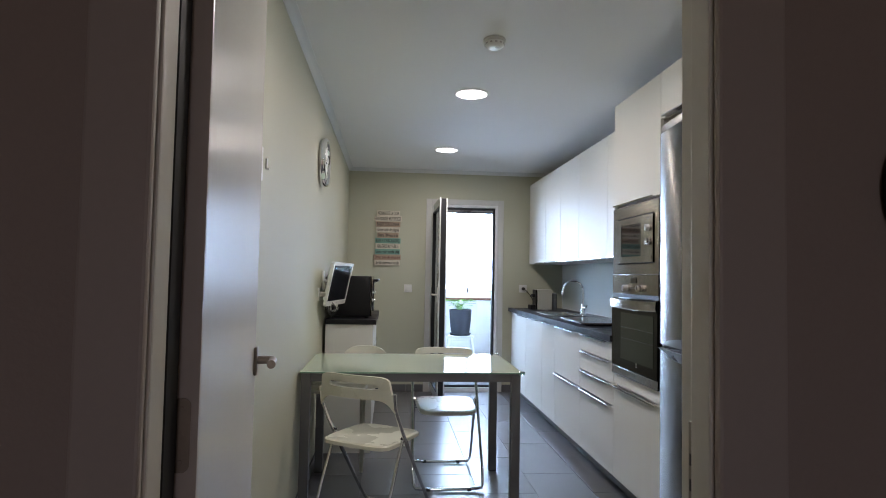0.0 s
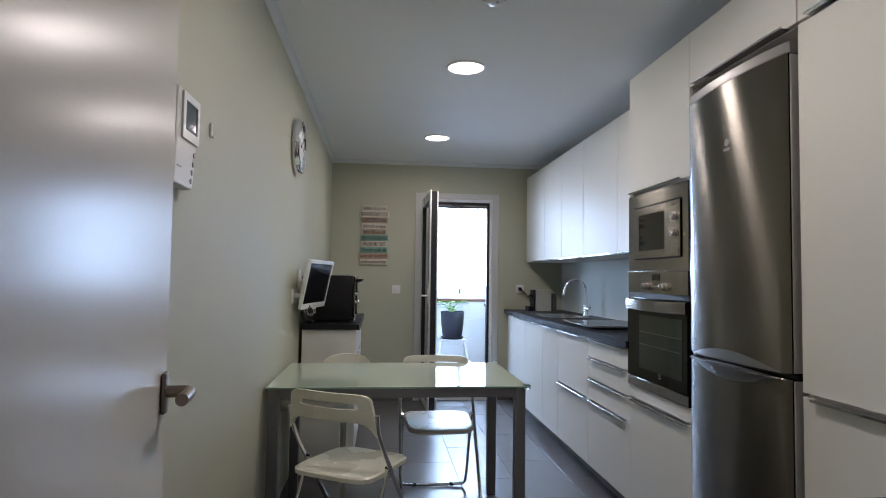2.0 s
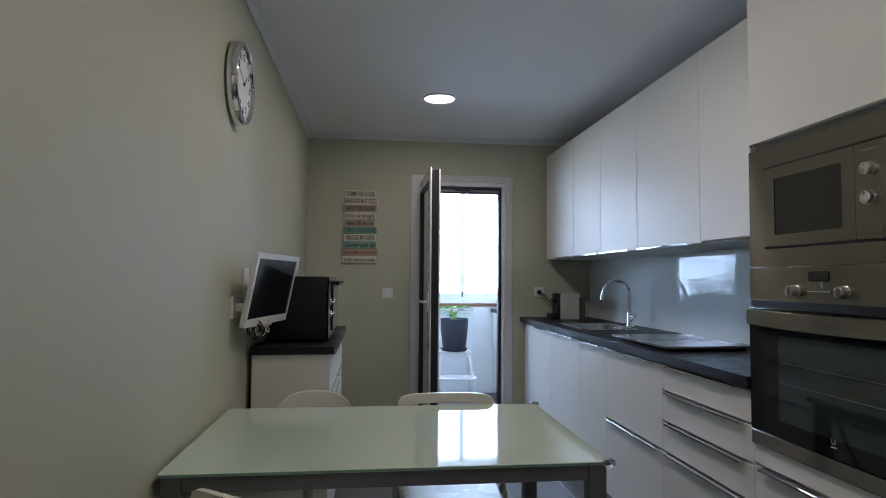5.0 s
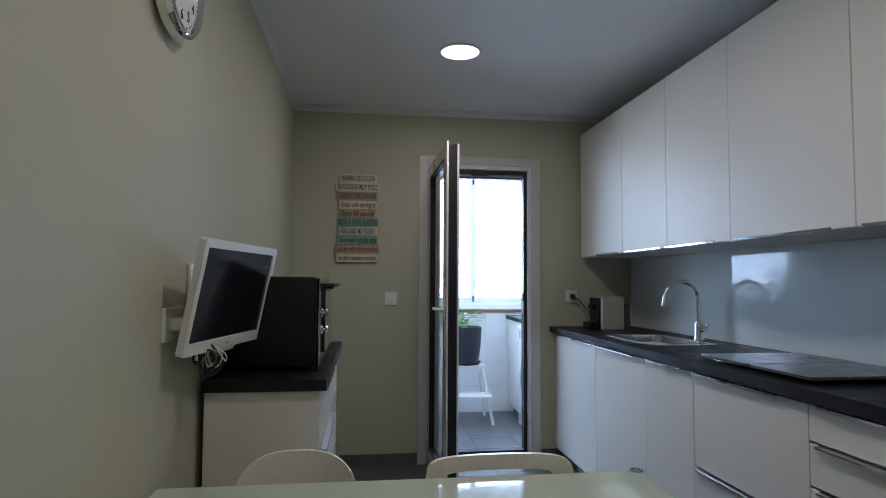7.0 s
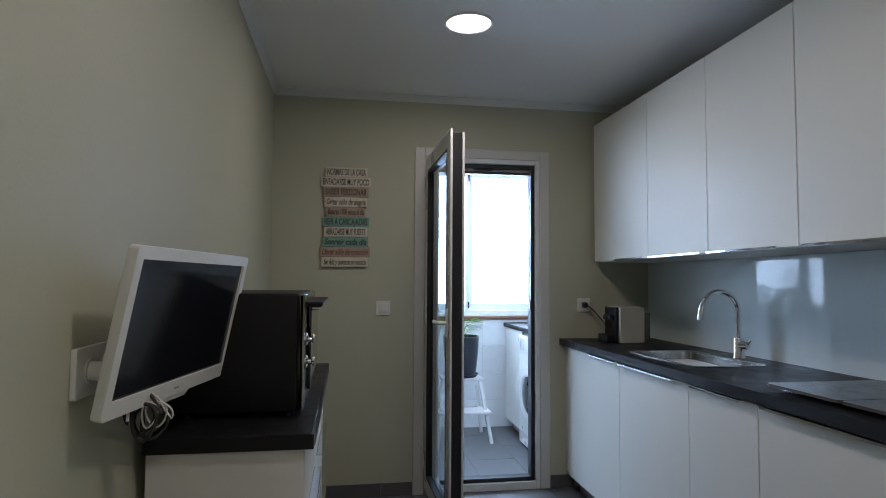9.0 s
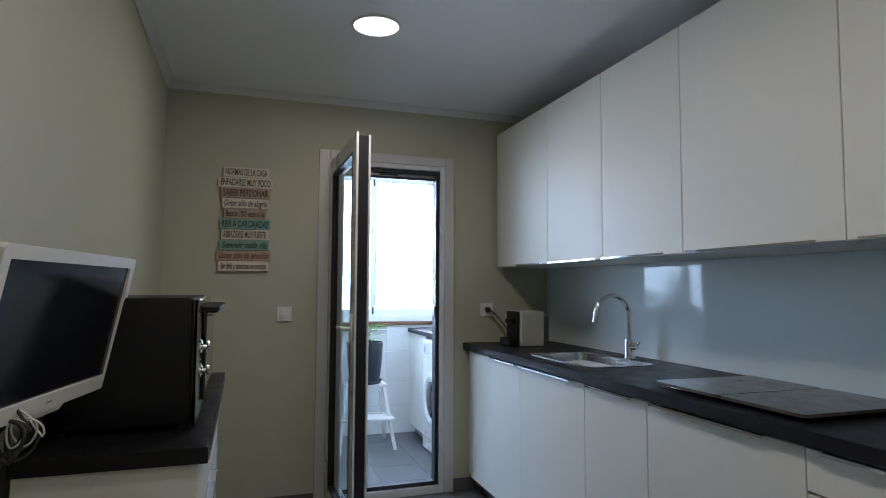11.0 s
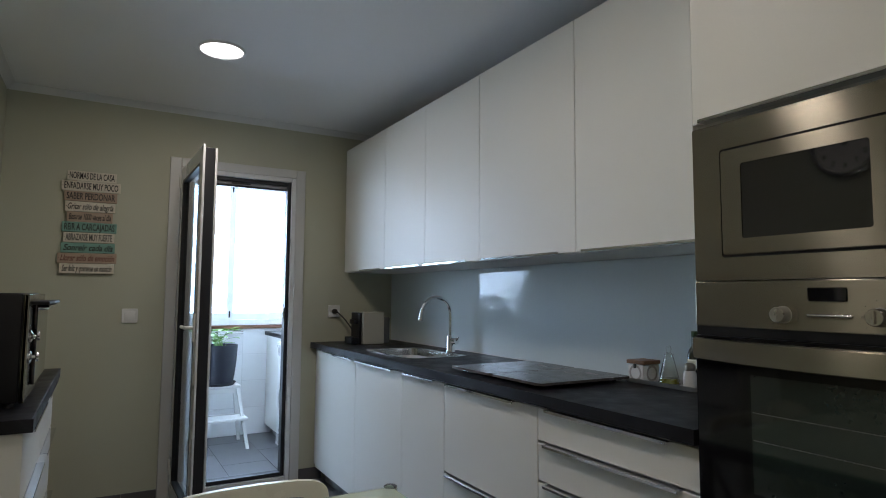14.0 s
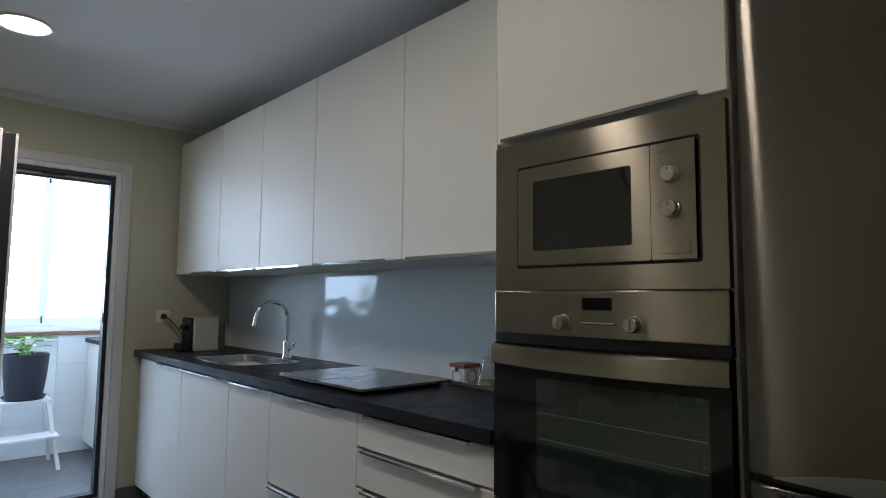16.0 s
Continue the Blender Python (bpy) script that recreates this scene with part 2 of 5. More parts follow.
def lathe(profile, at=(0, 0, 0), axis="z", n=32, into=None):
    """A body of revolution from (radius, height) pairs, along +axis from at."""
    bm = bmesh.new()
    rings = []
    for r, h in profile:
        if r < 1e-6:
            rings.append([bm.verts.new((0, 0, h))])
        else:
            rings.append([bm.verts.new((r * math.cos(2 * math.pi * i / n), r * math.sin(2 * math.pi * i / n), h)) for i in range(n)])
    for a, b in zip(rings, rings[1:]):
        for i in range(n):
            j = (i + 1) % n
            if len(a) == 1 and len(b) > 1:
                bm.faces.new((a[0], b[i], b[j]))
            elif len(b) == 1 and len(a) > 1:
                bm.faces.new((a[i], a[j], b[0]))
            elif len(a) > 1:
                bm.faces.new((a[i], a[j], b[j], b[i]))
    rot = {"z": Matrix(), "x": pose(0, 0, 0, 0, 90, 0), "-x": pose(0, 0, 0, 0, -90, 0), "-y": pose(0, 0, 0, 90, 0, 0), "y": pose(0, 0, 0, -90, 0, 0), "-z": pose(0, 0, 0, 180, 0, 0)}[axis]
    turned(bm, Matrix.Translation(at) @ rot)
    return merge(into, bm)


def rod(r, h0, h1, at, axis="z", bevel=0.0015, n=24, into=None):
    return lathe([(0, h0), (r - bevel, h0), (r, h0 + bevel), (r, h1 - bevel), (r - bevel, h1), (0, h1)], at, axis, n, into)


def tube(points, r, n=10, smooth=0, into=None, closed=False):
    """A round tube along points; smooth rounds off its corners."""
    pts = [Vector(p) for p in points]
    for _ in range(smooth):
        out = [] if closed else [pts[0]]
        k = len(pts)
        for i in range(k if closed else k - 1):
            a, b = pts[i], pts[(i + 1) % k]
            out += [a.lerp(b, 0.25), a.lerp(b, 0.75)]
        if not closed:
            out.append(pts[-1])
        pts = out
    bm = bmesh.new()
    rings = []
    k = len(pts)
    up = None
    for i, p in enumerate(pts):
        d = (pts[(i + 1) % k] - pts[i - 1]) if closed or 0 < i < k - 1 else (pts[1] - p if i == 0 else p - pts[-2])
        d.normalize()
        if up is None:
            up = d.orthogonal().normalized()
        up = (up - d * up.dot(d)).normalized()
        side = d.cross(up)
        rings.append([bm.verts.new(p + r * (math.cos(2 * math.pi * j / n) * up + math.sin(2 * math.pi * j / n) * side)) for j in range(n)])
    for i in range(k if closed else k - 1):
        a, b = rings[i], rings[(i + 1) % k]
        for j in range(n):
            bm.faces.new((a[j], a[(j + 1) % n], b[(j + 1) % n], b[j]))
    if not closed:
        bm.faces.new(rings[0][::-1])
        bm.faces.new(rings[-1])
    return merge(into, bm)


def prism(outline, h0, h1, plane="z", bevel=0.0, into=None):
    """A straight body over an outline of (a, b) pairs: plane z takes (x, y), plane x takes (y, z), plane y takes (x, z)."""
    bm = bmesh.new()
    put = {"z": lambda a, b, h: (a, b, h), "x": lambda a, b, h: (h, a, b), "y": lambda a, b, h: (a, h, b)}[plane]
    lo = [bm.verts.new(put(a, b, h0)) for a, b in outline]
    hi = [bm.verts.new(put(a, b, h1)) for a, b in outline]
    n = len(lo)
    bm.faces.new(lo)
    bm.faces.new(hi)
    for i in range(n):
        bm.faces.new((lo[i], lo[(i + 1) % n], hi[(i + 1) % n], hi[i]))
    bmesh.ops.recalc_face_normals(bm, faces=bm.faces[:])
    if bevel:
        bmesh.ops.bevel(bm, geom=[e for e in bm.edges if e.calc_face_angle(0) > 0.6], offset=bevel, segments=2, affect="EDGES", profile=0.5)
    return merge(into, bm)


def rounded(a0, a1, b0, b1, r, n=5):
    out = []
    for ca, cb, s in ((a1 - r, b1 - r, 0), (a0 + r, b1 - r, 90), (a0 + r, b0 + r, 180), (a1 - r, b0 + r, 270)):
        for i in range(n + 1):
            t = radians(s + 90 * i / n)
            out.append((ca + r * math.cos(t), cb + r * math.sin(t)))
    return out


def ring_prism(outer, inner, h0, h1, plane="z"):
    """A frame between two outlines of the same number of points."""
    bm = bmesh.new()
    put = {"z": lambda a, b, h: (a, b, h), "x": lambda a, b, h: (h, a, b), "y": lambda a, b, h: (a, h, b)}[plane]
    rows = [[bm.verts.new(put(a, b, h)) for a, b in o] for o, h in ((outer, h0), (outer, h1), (inner, h1), (inner, h0))]
    n = len(outer)
    for k in range(4):
        p, q = rows[k], rows[(k + 1) % 4]
        for i in range(n):
            bm.faces.new((p[i], p[(i + 1) % n], q[(i + 1) % n], q[i]))
    return bm


def lettering(name, text, size, m, material, parent, shear=0.0, width=0.0, bold=0.0, align="CENTER"):
    """Words in the built-in font, laid flat as a thin mesh part."""
    cu = bpy.data.curves.new("letters", "FONT")
    cu.body, cu.size, cu.extrude, cu.shear, cu.offset = text, size, 0.0006, shear, bold
    cu.align_x, cu.align_y = align, "CENTER"
    tmp = new("letters", cu)
    bpy.context.view_layer.update()
    me = bpy.data.meshes.new_from_object(tmp.evaluated_get(bpy.context.evaluated_depsgraph_get()))
    bpy.data.objects.remove(tmp)
    me.name = name
    if width:
        xs = [v.co.x for v in me.vertices]
        k = width / max(1e-6, max(xs) - min(xs))
        for v in me.vertices:
            v.co.x *= k
    me.transform(Matrix.Translation(-BASE[parent.name]) @ m)
    me.materials.clear()
    me.materials.append(material)
    ob = new(name, me)
    ob.parent = parent
    BASE[ob.name] = BASE[parent.name]
    return ob

# ---- setting ----
XL, XR, YB, YD, ZC = 0.47, 2.87, 8.985, 3.41, 2.39   # kitchen: left, right, balcony wall, hall wall, ceiling
BY, BZ = 10.65, -0.03                                # balcony: far wall, floor

floor = solo("floor", box(XL - 0.1, XR + 0.1, YD - 0.10, YB + 0.2, -0.12, -0.004), GROUT, "dark grey porcelain tiles in running bond with pale joints", "floor", "structure", smooth=False)
hall_floor = solo("hall_floor", box(-0.7, 2.4, 0.9, YD - 0.10, -0.12, 0.0), TILE, "dark tiled hall floor", "floor", "structure", smooth=False)
balcony_floor = solo("balcony_floor", box(-0.9, 3.1, YB + 0.2, BY, BZ - 0.12, BZ - 0.004), GROUT, "grey porcelain tiles on the balcony floor", "floor", "structure", smooth=False)

solo("wall_west", box(XL - 0.12, XL, YD, YB, 0, 2.6), WALL, "plain greige painted kitchen wall", "wall", "structure", smooth=False)
solo("wall_east", box(XR, XR + 0.12, YD, YB, 0, 2.6), WALL, "greige painted wall behind the cabinets", "wall", "structure", smooth=False)
wn_ = box(-1.02, 1.375, YB, YB + 0.2, -0.15, 2.6)
box(2.09, XR + 0.12, YB, YB + 0.2, 0, 2.6, into=wn_)
box(1.375, 2.09, YB, YB + 0.2, 2.035, 2.6, into=wn_)
solo("wall_north", wn_, WALL, "greige painted wall with the balcony door", "wall", "structure", smooth=False)
ws = box(XL - 0.12, 0.652, YD - 0.092, YD, 0, 2.6)
box(1.400, XR + 0.12, YD - 0.092, YD, 0, 2.6, into=ws)
box(0.652, 1.400, YD - 0.092, YD, 2.06, 2.6, into=ws)
solo("wall_south", ws, WALL, "painted wall between kitchen and hall", "wall", "structure", smooth=False)
solo("ceiling", box(XL - 0.12, XR + 0.12, YD, YB, ZC, ZC + 0.1), CEIL, "smooth white painted kitchen ceiling", "ceiling", "structure", smooth=False)


def cove(name, a, b, inward):
    """A small plaster cove in the corner between wall and ceiling, from a to b."""
    bm = bmesh.new()
    prof = [(0, 0), (0.040, 0), (0.040, -0.004), (0.035, -0.006), (0.027, -0.010), (0.019, -0.016), (0.012, -0.024), (0.008, -0.030), (0.004, -0.033), (0.004, -0.036), (0, -0.036)]
    rows = [[bm.verts.new(Vector((*p, ZC)) + Vector((inward[0] * u, inward[1] * u, w))) for u, w in prof] for p in (a, b)]
    n = len(prof)
    for i in range(n):
        bm.faces.new((rows[0][i], rows[0][(i + 1) % n], rows[1][(i + 1) % n], rows[1][i]))
    bm.faces.new(rows[0])
    bm.faces.new(rows[1])
    return solo(name, bm, COVE, "white moulded plaster cove under the ceiling", "trim", "structure")


cove("trim", (XL, YD), (XL, YB), (1, 0))
cove("trim", (XL + 0.0065, YB), (XR - 0.0065, YB), (0, -1))
cove("trim", (XR, YD), (XR, YB), (-1, 0))

# hall; all but its north wall unseen, south opening made up for the fill lamp
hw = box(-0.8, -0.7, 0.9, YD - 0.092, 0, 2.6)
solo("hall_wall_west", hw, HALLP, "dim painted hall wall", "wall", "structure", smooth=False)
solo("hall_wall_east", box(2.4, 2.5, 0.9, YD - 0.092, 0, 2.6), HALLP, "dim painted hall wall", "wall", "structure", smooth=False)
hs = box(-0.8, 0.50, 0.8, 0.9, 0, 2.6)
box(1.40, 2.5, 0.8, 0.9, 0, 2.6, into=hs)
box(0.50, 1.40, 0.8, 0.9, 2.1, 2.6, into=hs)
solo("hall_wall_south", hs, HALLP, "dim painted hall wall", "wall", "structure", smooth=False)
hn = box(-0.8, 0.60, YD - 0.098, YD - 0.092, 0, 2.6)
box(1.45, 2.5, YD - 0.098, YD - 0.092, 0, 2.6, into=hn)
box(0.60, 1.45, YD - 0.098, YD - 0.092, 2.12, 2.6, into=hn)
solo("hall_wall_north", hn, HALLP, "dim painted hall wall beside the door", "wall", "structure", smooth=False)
solo("hall_ceiling", box(-0.8, 2.5, 0.8, YD - 0.092, 2.6, 2.7), CEIL, "unlit hall ceiling", "ceiling", "structure", smooth=False)

solo("round_frame", lathe([(0, 0), (0.112, 0), (0.118, 0.006), (0.118, 0.016), (0.108, 0.020), (0, 0.020)], (1.703, YD - 0.1005, 1.363), "-y", 48), BLACK, "round black frame hanging on the hall wall", "wall decoration")

# kitchen door: frame, casing, open leaf
door_frame = thing("door_frame", (1.02, YD - 0.06, 0), "white painted frame of the kitchen door", "door frame", kind="structure")
part("jamb", box(0.630, 0.645, YD - 0.10, YD + 0.004, 0, 2.06, 0.003), TRIM, door_frame)
part("jamb", box(1.362, 1.400, YD - 0.10, YD + 0.004, 0, 2.06, 0.003), TRIM, door_frame)
part("lintel", box(0.645, 1.362, YD - 0.10, YD + 0.004, 2.03, 2.06, 0.003), TRIM, door_frame)
part("stop", box(1.348, 1.3618, YD - 0.098, YD - 0.05, 0, 2.03, 0.003), TRIM, door_frame)
part("stop", box(0.6452, 0.655, YD - 0.098, YD - 0.05, 0, 2.03, 0.003), TRIM, door_frame)
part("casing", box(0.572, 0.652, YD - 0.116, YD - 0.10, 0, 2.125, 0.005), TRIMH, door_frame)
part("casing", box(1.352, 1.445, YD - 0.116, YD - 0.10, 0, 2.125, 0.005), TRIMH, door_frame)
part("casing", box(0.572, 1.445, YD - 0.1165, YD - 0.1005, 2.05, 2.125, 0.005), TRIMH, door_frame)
part("casing", box(1.374, 1.45, YD, YD + 0.014, 0, 2.125, 0.005), TRIM, door_frame)
part("casing", box(0.600, 0.640, YD + 0.0045, YD + 0.014, 2.0, 2.125, 0.003), TRIM, door_frame)
# dark strip put in for the shade between jamb and leaf
part("seal", box(0.6453, 0.6555, YD - 0.0495, YD - 0.004, 0.002, 2.028, 0.002, 1), RUBBER_SHADE, door_frame, "dark strip standing for the shaded hinge gap")
sp = part("strike_plate", box(1.3595, 1.3619, YD - 0.045, YD - 0.022, 0.89, 1.04, 0.001), NICKEL, door_frame, "brass-coloured strike plate with slots")
for z in (0.912, 0.945, 0.98):
    part("slot", box(1.3585, 1.3594, YD - 0.040, YD - 0.027, z, z + 0.016), RUBBER_SHADE, sp)

DL = Matrix.Translation((0.680, YD + 0.008, 0)) @ pose(0, 0, 0, 0, 0, 6.4)   # leaf frame: hinge line, leaf along +y
door_1 = thing("door_1", (0.70, YD - 0.03, 0), "open white satin flush door with nickel lever handle", "door", kind="structure")


def leaf(bm):
    return turned(bm, DL)


part("leaf", leaf(box(-0.040, 0, 0.002, 0.700, 0.006, 2.02, 0.003)), DOORP, door_1)
# edge strip takes the hall's dimness as a brown colour
part("hinge_edge", leaf(box(-0.0394, -0.0006, 0.0004, 0.00175, 0.009, 2.017)), TRIMH, door_1, "leaf edge, darkened in colour for the dim hall", smooth=False)
for z in (0.24, 1.015, 1.80):
    hg = part("hinge", leaf(prism(rounded(-0.036, -0.010, z - 0.05, z + 0.05, 0.010), -0.0012, 0.0003, "y")), HINGE, door_1, "dull metal butt hinge")
    part("knuckle", leaf(rod(0.007, z - 0.06, z + 0.06, (-0.045, -0.004, 0))), HINGE, hg)
    for dz in (-0.036, 0, 0.036):
        part("screw", leaf(rod(0.0035, 0, 0.001, (-0.022, -0.0012, z + dz), "-y", 0.0003, 10)), HINGE, hg)
hd = part("rose", leaf(box(0.0005, 0.009, 0.655, 0.682, 0.985, 1.055, 0.004)), NICKEL, door_1, "satin nickel rectangular rose")
part("lever", leaf(tube([(0.006, 0.668, 1.022), (0.041, 0.668, 1.022), (0.047, 0.660, 1.022), (0.047, 0.592, 1.022)], 0.0102, 14, 2)), NICKEL, hd, "satin nickel lever")

# balcony door: fixed frame and open leaf
balcony_frame = thing("balcony_door_frame", (1.733, YB, 0), "white and anthracite frame of the balcony door", "door frame", kind="structure")
for x0, x1, z0, z1 in ((1.308, 1.372, 0, 2.077), (2.095, 2.158, 0, 2.077), (1.3721, 2.0949, 2.02, 2.0768)):
    part("casing", box(x0, x1, YB - 0.016, YB, z0, z1, 0.004), CASE, balcony_frame)
for x0, x1, z0, z1 in ((1.3722, 1.40, 0.0, 2.0198), (2.067, 2.0948, 0.0, 2.0198), (1.4002, 2.0668, 1.992, 2.0196), (1.4002, 2.0668, 0.0, 0.045)):
    part("inner_profile", box(x0, x1, YB - 0.010, YB + 0.05, z0, z1, 0.003), PVC, balcony_frame)
for x0, x1, z0, z1 in ((1.4005, 1.425, 0.046, 1.99), (2.043, 2.0665, 0.046, 1.99), (1.4252, 2.0428, 1.966, 1.9895), (1.4252, 2.0428, 0.0455, 0.070)):
    part("gasket_profile", box(x0, x1, YB + 0.008, YB + 0.075, z0, z1, 0.003), DARKPVC, balcony_frame, "anthracite rebate profile")
part("lock_keeper", box(2.035, 2.0428, YB + 0.012, YB + 0.03, 1.08, 1.14, 0.001), NICKEL, balcony_frame)
part("head_rail", box(1.4252, 2.0428, YB + 0.030, YB + 0.060, 1.948, 1.9658, 0.002), GPLAST, balcony_frame, "grey metal head rail")
part("closer_slot", box(1.68, 1.80, YB + 0.0285, YB + 0.0299, 1.952, 1.962), RUBBER_SHADE, balcony_frame, smooth=False)
part("head_gasket", box(1.4252, 2.0428, YB + 0.040, YB + 0.072, 1.936, 1.9478, 0.002), DARKPVC, balcony_frame)

BL = Matrix.Translation((1.385, YB - 0.022, 0)) @ pose(0, 0, 0, 0, 0, 1.5)    # leaf runs along -y from its hinge
balcony_door = thing("door_2", (1.385, YB - 0.03, 0), "white pvc balcony door with clear glass standing wide open", "door", kind="structure")


def bleaf(bm):
    return turned(bm, BL)


W2, Z2a, Z2b = 0.755, 0.045, 2.0
FW = 0.085
lf = bleaf(box(-0.012, 0.0, -W2, -W2 + FW, Z2a, Z2b, 0.004))
for a in ((-0.012, 0.0, -FW, -0.0, Z2a, Z2b), (-0.0119, -0.0001, -W2 + FW, -FW, Z2a, Z2a + FW), (-0.0119, -0.0001, -W2 + FW, -FW, Z2b - FW, Z2b)):
    merge(lf, bleaf(box(*a, 0.004)))
part("leaf_frame", lf, PVC, balcony_door)
lf = bleaf(box(0.0005, 0.050, -W2 + 0.014, -W2 + FW, Z2a + 0.014, Z2b - 0.014, 0.003))
for a in ((0.0005, 0.050, -FW, -0.014, Z2a + 0.014, Z2b - 0.014), (0.0006, 0.0499, -W2 + FW, -FW, Z2a + 0.014, Z2a + FW), (0.0006, 0.0499, -W2 + FW, -FW, Z2b - FW, Z2b - 0.014)):
    merge(lf, bleaf(box(*a, 0.003)))
part("leaf_core", lf, DARKPVC, balcony_door, "anthracite gasket core")
lf = bleaf(box(0.0505, 0.062, -W2 + 0.012, -W2 + FW, Z2a + 0.012, Z2b - 0.012, 0.003))
for a in ((0.0505, 0.062, -FW, -0.012, Z2a + 0.012, Z2b - 0.012), (0.0506, 0.0619, -W2 + FW, -FW, Z2a + 0.012, Z2a + FW), (0.0506, 0.0619, -W2 + FW, -FW, Z2b - FW, Z2b - 0.012)):
    merge(lf, bleaf(box(*a, 0.003)))
part("outer_frame", lf, PVC, balcony_door)
part("glazing_gasket", bleaf(ring_prism([(-W2 + FW - 0.002, Z2a + FW - 0.002), (-FW + 0.002, Z2a + FW - 0.002), (-FW + 0.002, Z2b - FW + 0.002), (-W2 + FW - 0.002, Z2b - FW + 0.002)], [(-W2 + FW + 0.012, Z2a + FW + 0.012), (-FW - 0.012, Z2a + FW + 0.012), (-FW - 0.012, Z2b - FW - 0.012), (-W2 + FW + 0.012, Z2b - FW - 0.012)], -0.0135, 0.02, "x")), DARKPVC, balcony_door)
pn = part("pane", bleaf(box(0.004, 0.012, -W2 + FW, -FW, Z2a + FW, Z2b - FW)), PANE2, balcony_door, "clear door glass", smooth=False)
pn.visible_shadow = False
bh = part("handle_plate", bleaf(box(-0.022, -0.0125, -W2 + 0.028, -W2 + 0.056, 0.99, 1.13, 0.004)), WPLAST, balcony_door)
part("lever", bleaf(tube([(-0.018, -W2 + 0.042, 1.06), (-0.055, -W2 + 0.042, 1.06), (-0.060, -W2 + 0.055, 1.06), (-0.060, -W2 + 0.16, 1.06)], 0.009, 10, 2)), WPLAST, bh, "white lever handle")
for z in (0.2, 1.93):
    part("hinge", box(1.362, 1.376, YB - 0.030, YB - 0.017, z - 0.045, z + 0.045, 0.004), WPLAST, balcony_door)

# balcony room and window
bw = box(-0.9, 3.1, BY, BY + 0.12, BZ - 0.1, 0.92)
box(-0.9, 3.1, BY, BY + 0.12, 2.32, 2.7, into=bw)
box(-0.9, -0.75, BY, BY + 0.12, 0.92, 2.32, into=bw)
box(2.85, 3.1, BY, BY + 0.12, 0.92, 2.32, into=bw)
# unseen white cladding, added to throw more daylight round the balcony
bs = box(-0.9, 1.3715, YB + 0.2005, YB + 0.206, BZ, 2.42)
box(2.0955, 3.0, YB + 0.2005, YB + 0.206, BZ, 2.42, into=bs)
box(1.3715, 2.0955, YB + 0.2005, YB + 0.206, 2.036, 2.42, into=bs)
solo("balcony_wall_south", bs, BWHITE, "unseen white cladding added to bounce balcony daylight", "wall", "structure", smooth=False)
balcony_wall = solo("balcony_wall_north", bw, WGROUT, "white tiled balcony parapet under the window", "wall", "structure", smooth=False)
solo("balcony_wall_west", box(-1.02, -0.9, YB + 0.2, BY, BZ - 0.1, 2.7), BWHITE, "pale balcony side wall", "wall", "structure", smooth=False)
solo("balcony_wall_east", box(3.0, 3.1, YB + 0.2, BY, BZ - 0.1, 2.7), BTILE, "pale balcony side wall", "wall", "structure", smooth=False)
solo("balcony_ceiling", box(-1.02, 3.1, YB + 0.2, BY + 0.12, 2.42, 2.52), CEIL, "white balcony ceiling", "ceiling", "structure", smooth=False)
solo("window_sill", box(-0.9, 3.0, BY - 0.03, BY + 0.125, 0.921, 0.95, 0.004), WOODB, "brown wooden window sill on the parapet", "sill", "structure")
window_1 = thing("window_1", (1.63, BY + 0.06, 0.95), "white framed sliding balcony window, bright daylight behind", "window", kind="structure")
ZW0, ZW1 = 0.951, 2.319
for x0, x1 in ((-0.749, -0.69), (2.79, 2.849)):
    part("window_frame", box(x0, x1, BY + 0.02, BY + 0.10, ZW0, ZW1, 0.004), WINP, window_1)
for z0, z1 in ((ZW0, ZW0 + 0.05), (ZW1 - 0.05, ZW1)):
    part("window_frame", box(-0.6898, 2.7898, BY + 0.02, BY + 0.10, z0, z1, 0.004), WINP, window_1)
for x0, x1, y0 in ((-0.689, 0.25, 0.025), (0.21, 1.14, 0.062), (1.10, 2.02, 0.025), (1.98, 2.789, 0.062)):
    s = ring_prism([(x0, ZW0 + 0.051), (x1, ZW0 + 0.051), (x1, ZW1 - 0.051), (x0, ZW1 - 0.051)], [(x0 + 0.05, ZW0 + 0.11), (x1 - 0.05, ZW0 + 0.11), (x1 - 0.05, ZW1 - 0.105), (x0 + 0.05, ZW1 - 0.105)], BY + y0, BY + y0 + 0.034, "y")
    sash = part("sash", s, WINP, window_1, smooth=False)
    p = part("pane", box(x0 + 0.05, x1 - 0.05, BY + y0 + 0.014, BY + y0 + 0.019, ZW0 + 0.11, ZW1 - 0.105), PANE, sash, smooth=False)
    p.visible_shadow = False
for z in (1.05, 2.2):
    part("latch", box(1.987, 1.999, BY + 0.012, BY + 0.0248, z - 0.03, z + 0.03, 0.003), RUBBER_SHADE, window_1)
solo("backdrop", box(-140, 140, 130, 130.1, -40, 90), glow_mat("overcast_sky", (0.9, 0.95, 1.0), 3.0), "bright overcast sky beyond the balcony", "sky", "structure", smooth=False)
far = thing("backdrop_facade", (-20, 88, -12), "self-glowing backdrop of a pale far apartment block", "building", kind="structure")
# facade materials emit, in place of daylight falling on the block
FARW = glow_mat("glowing_distant_render", (0.94, 0.97, 1.0), 2.9)
FARG = glow_mat("glowing_distant_window_bands", (0.74, 0.89, 1.0), 2.0)
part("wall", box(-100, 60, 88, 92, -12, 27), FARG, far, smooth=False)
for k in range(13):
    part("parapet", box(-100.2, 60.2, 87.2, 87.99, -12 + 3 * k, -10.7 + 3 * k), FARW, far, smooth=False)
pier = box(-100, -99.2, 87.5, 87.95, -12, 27)
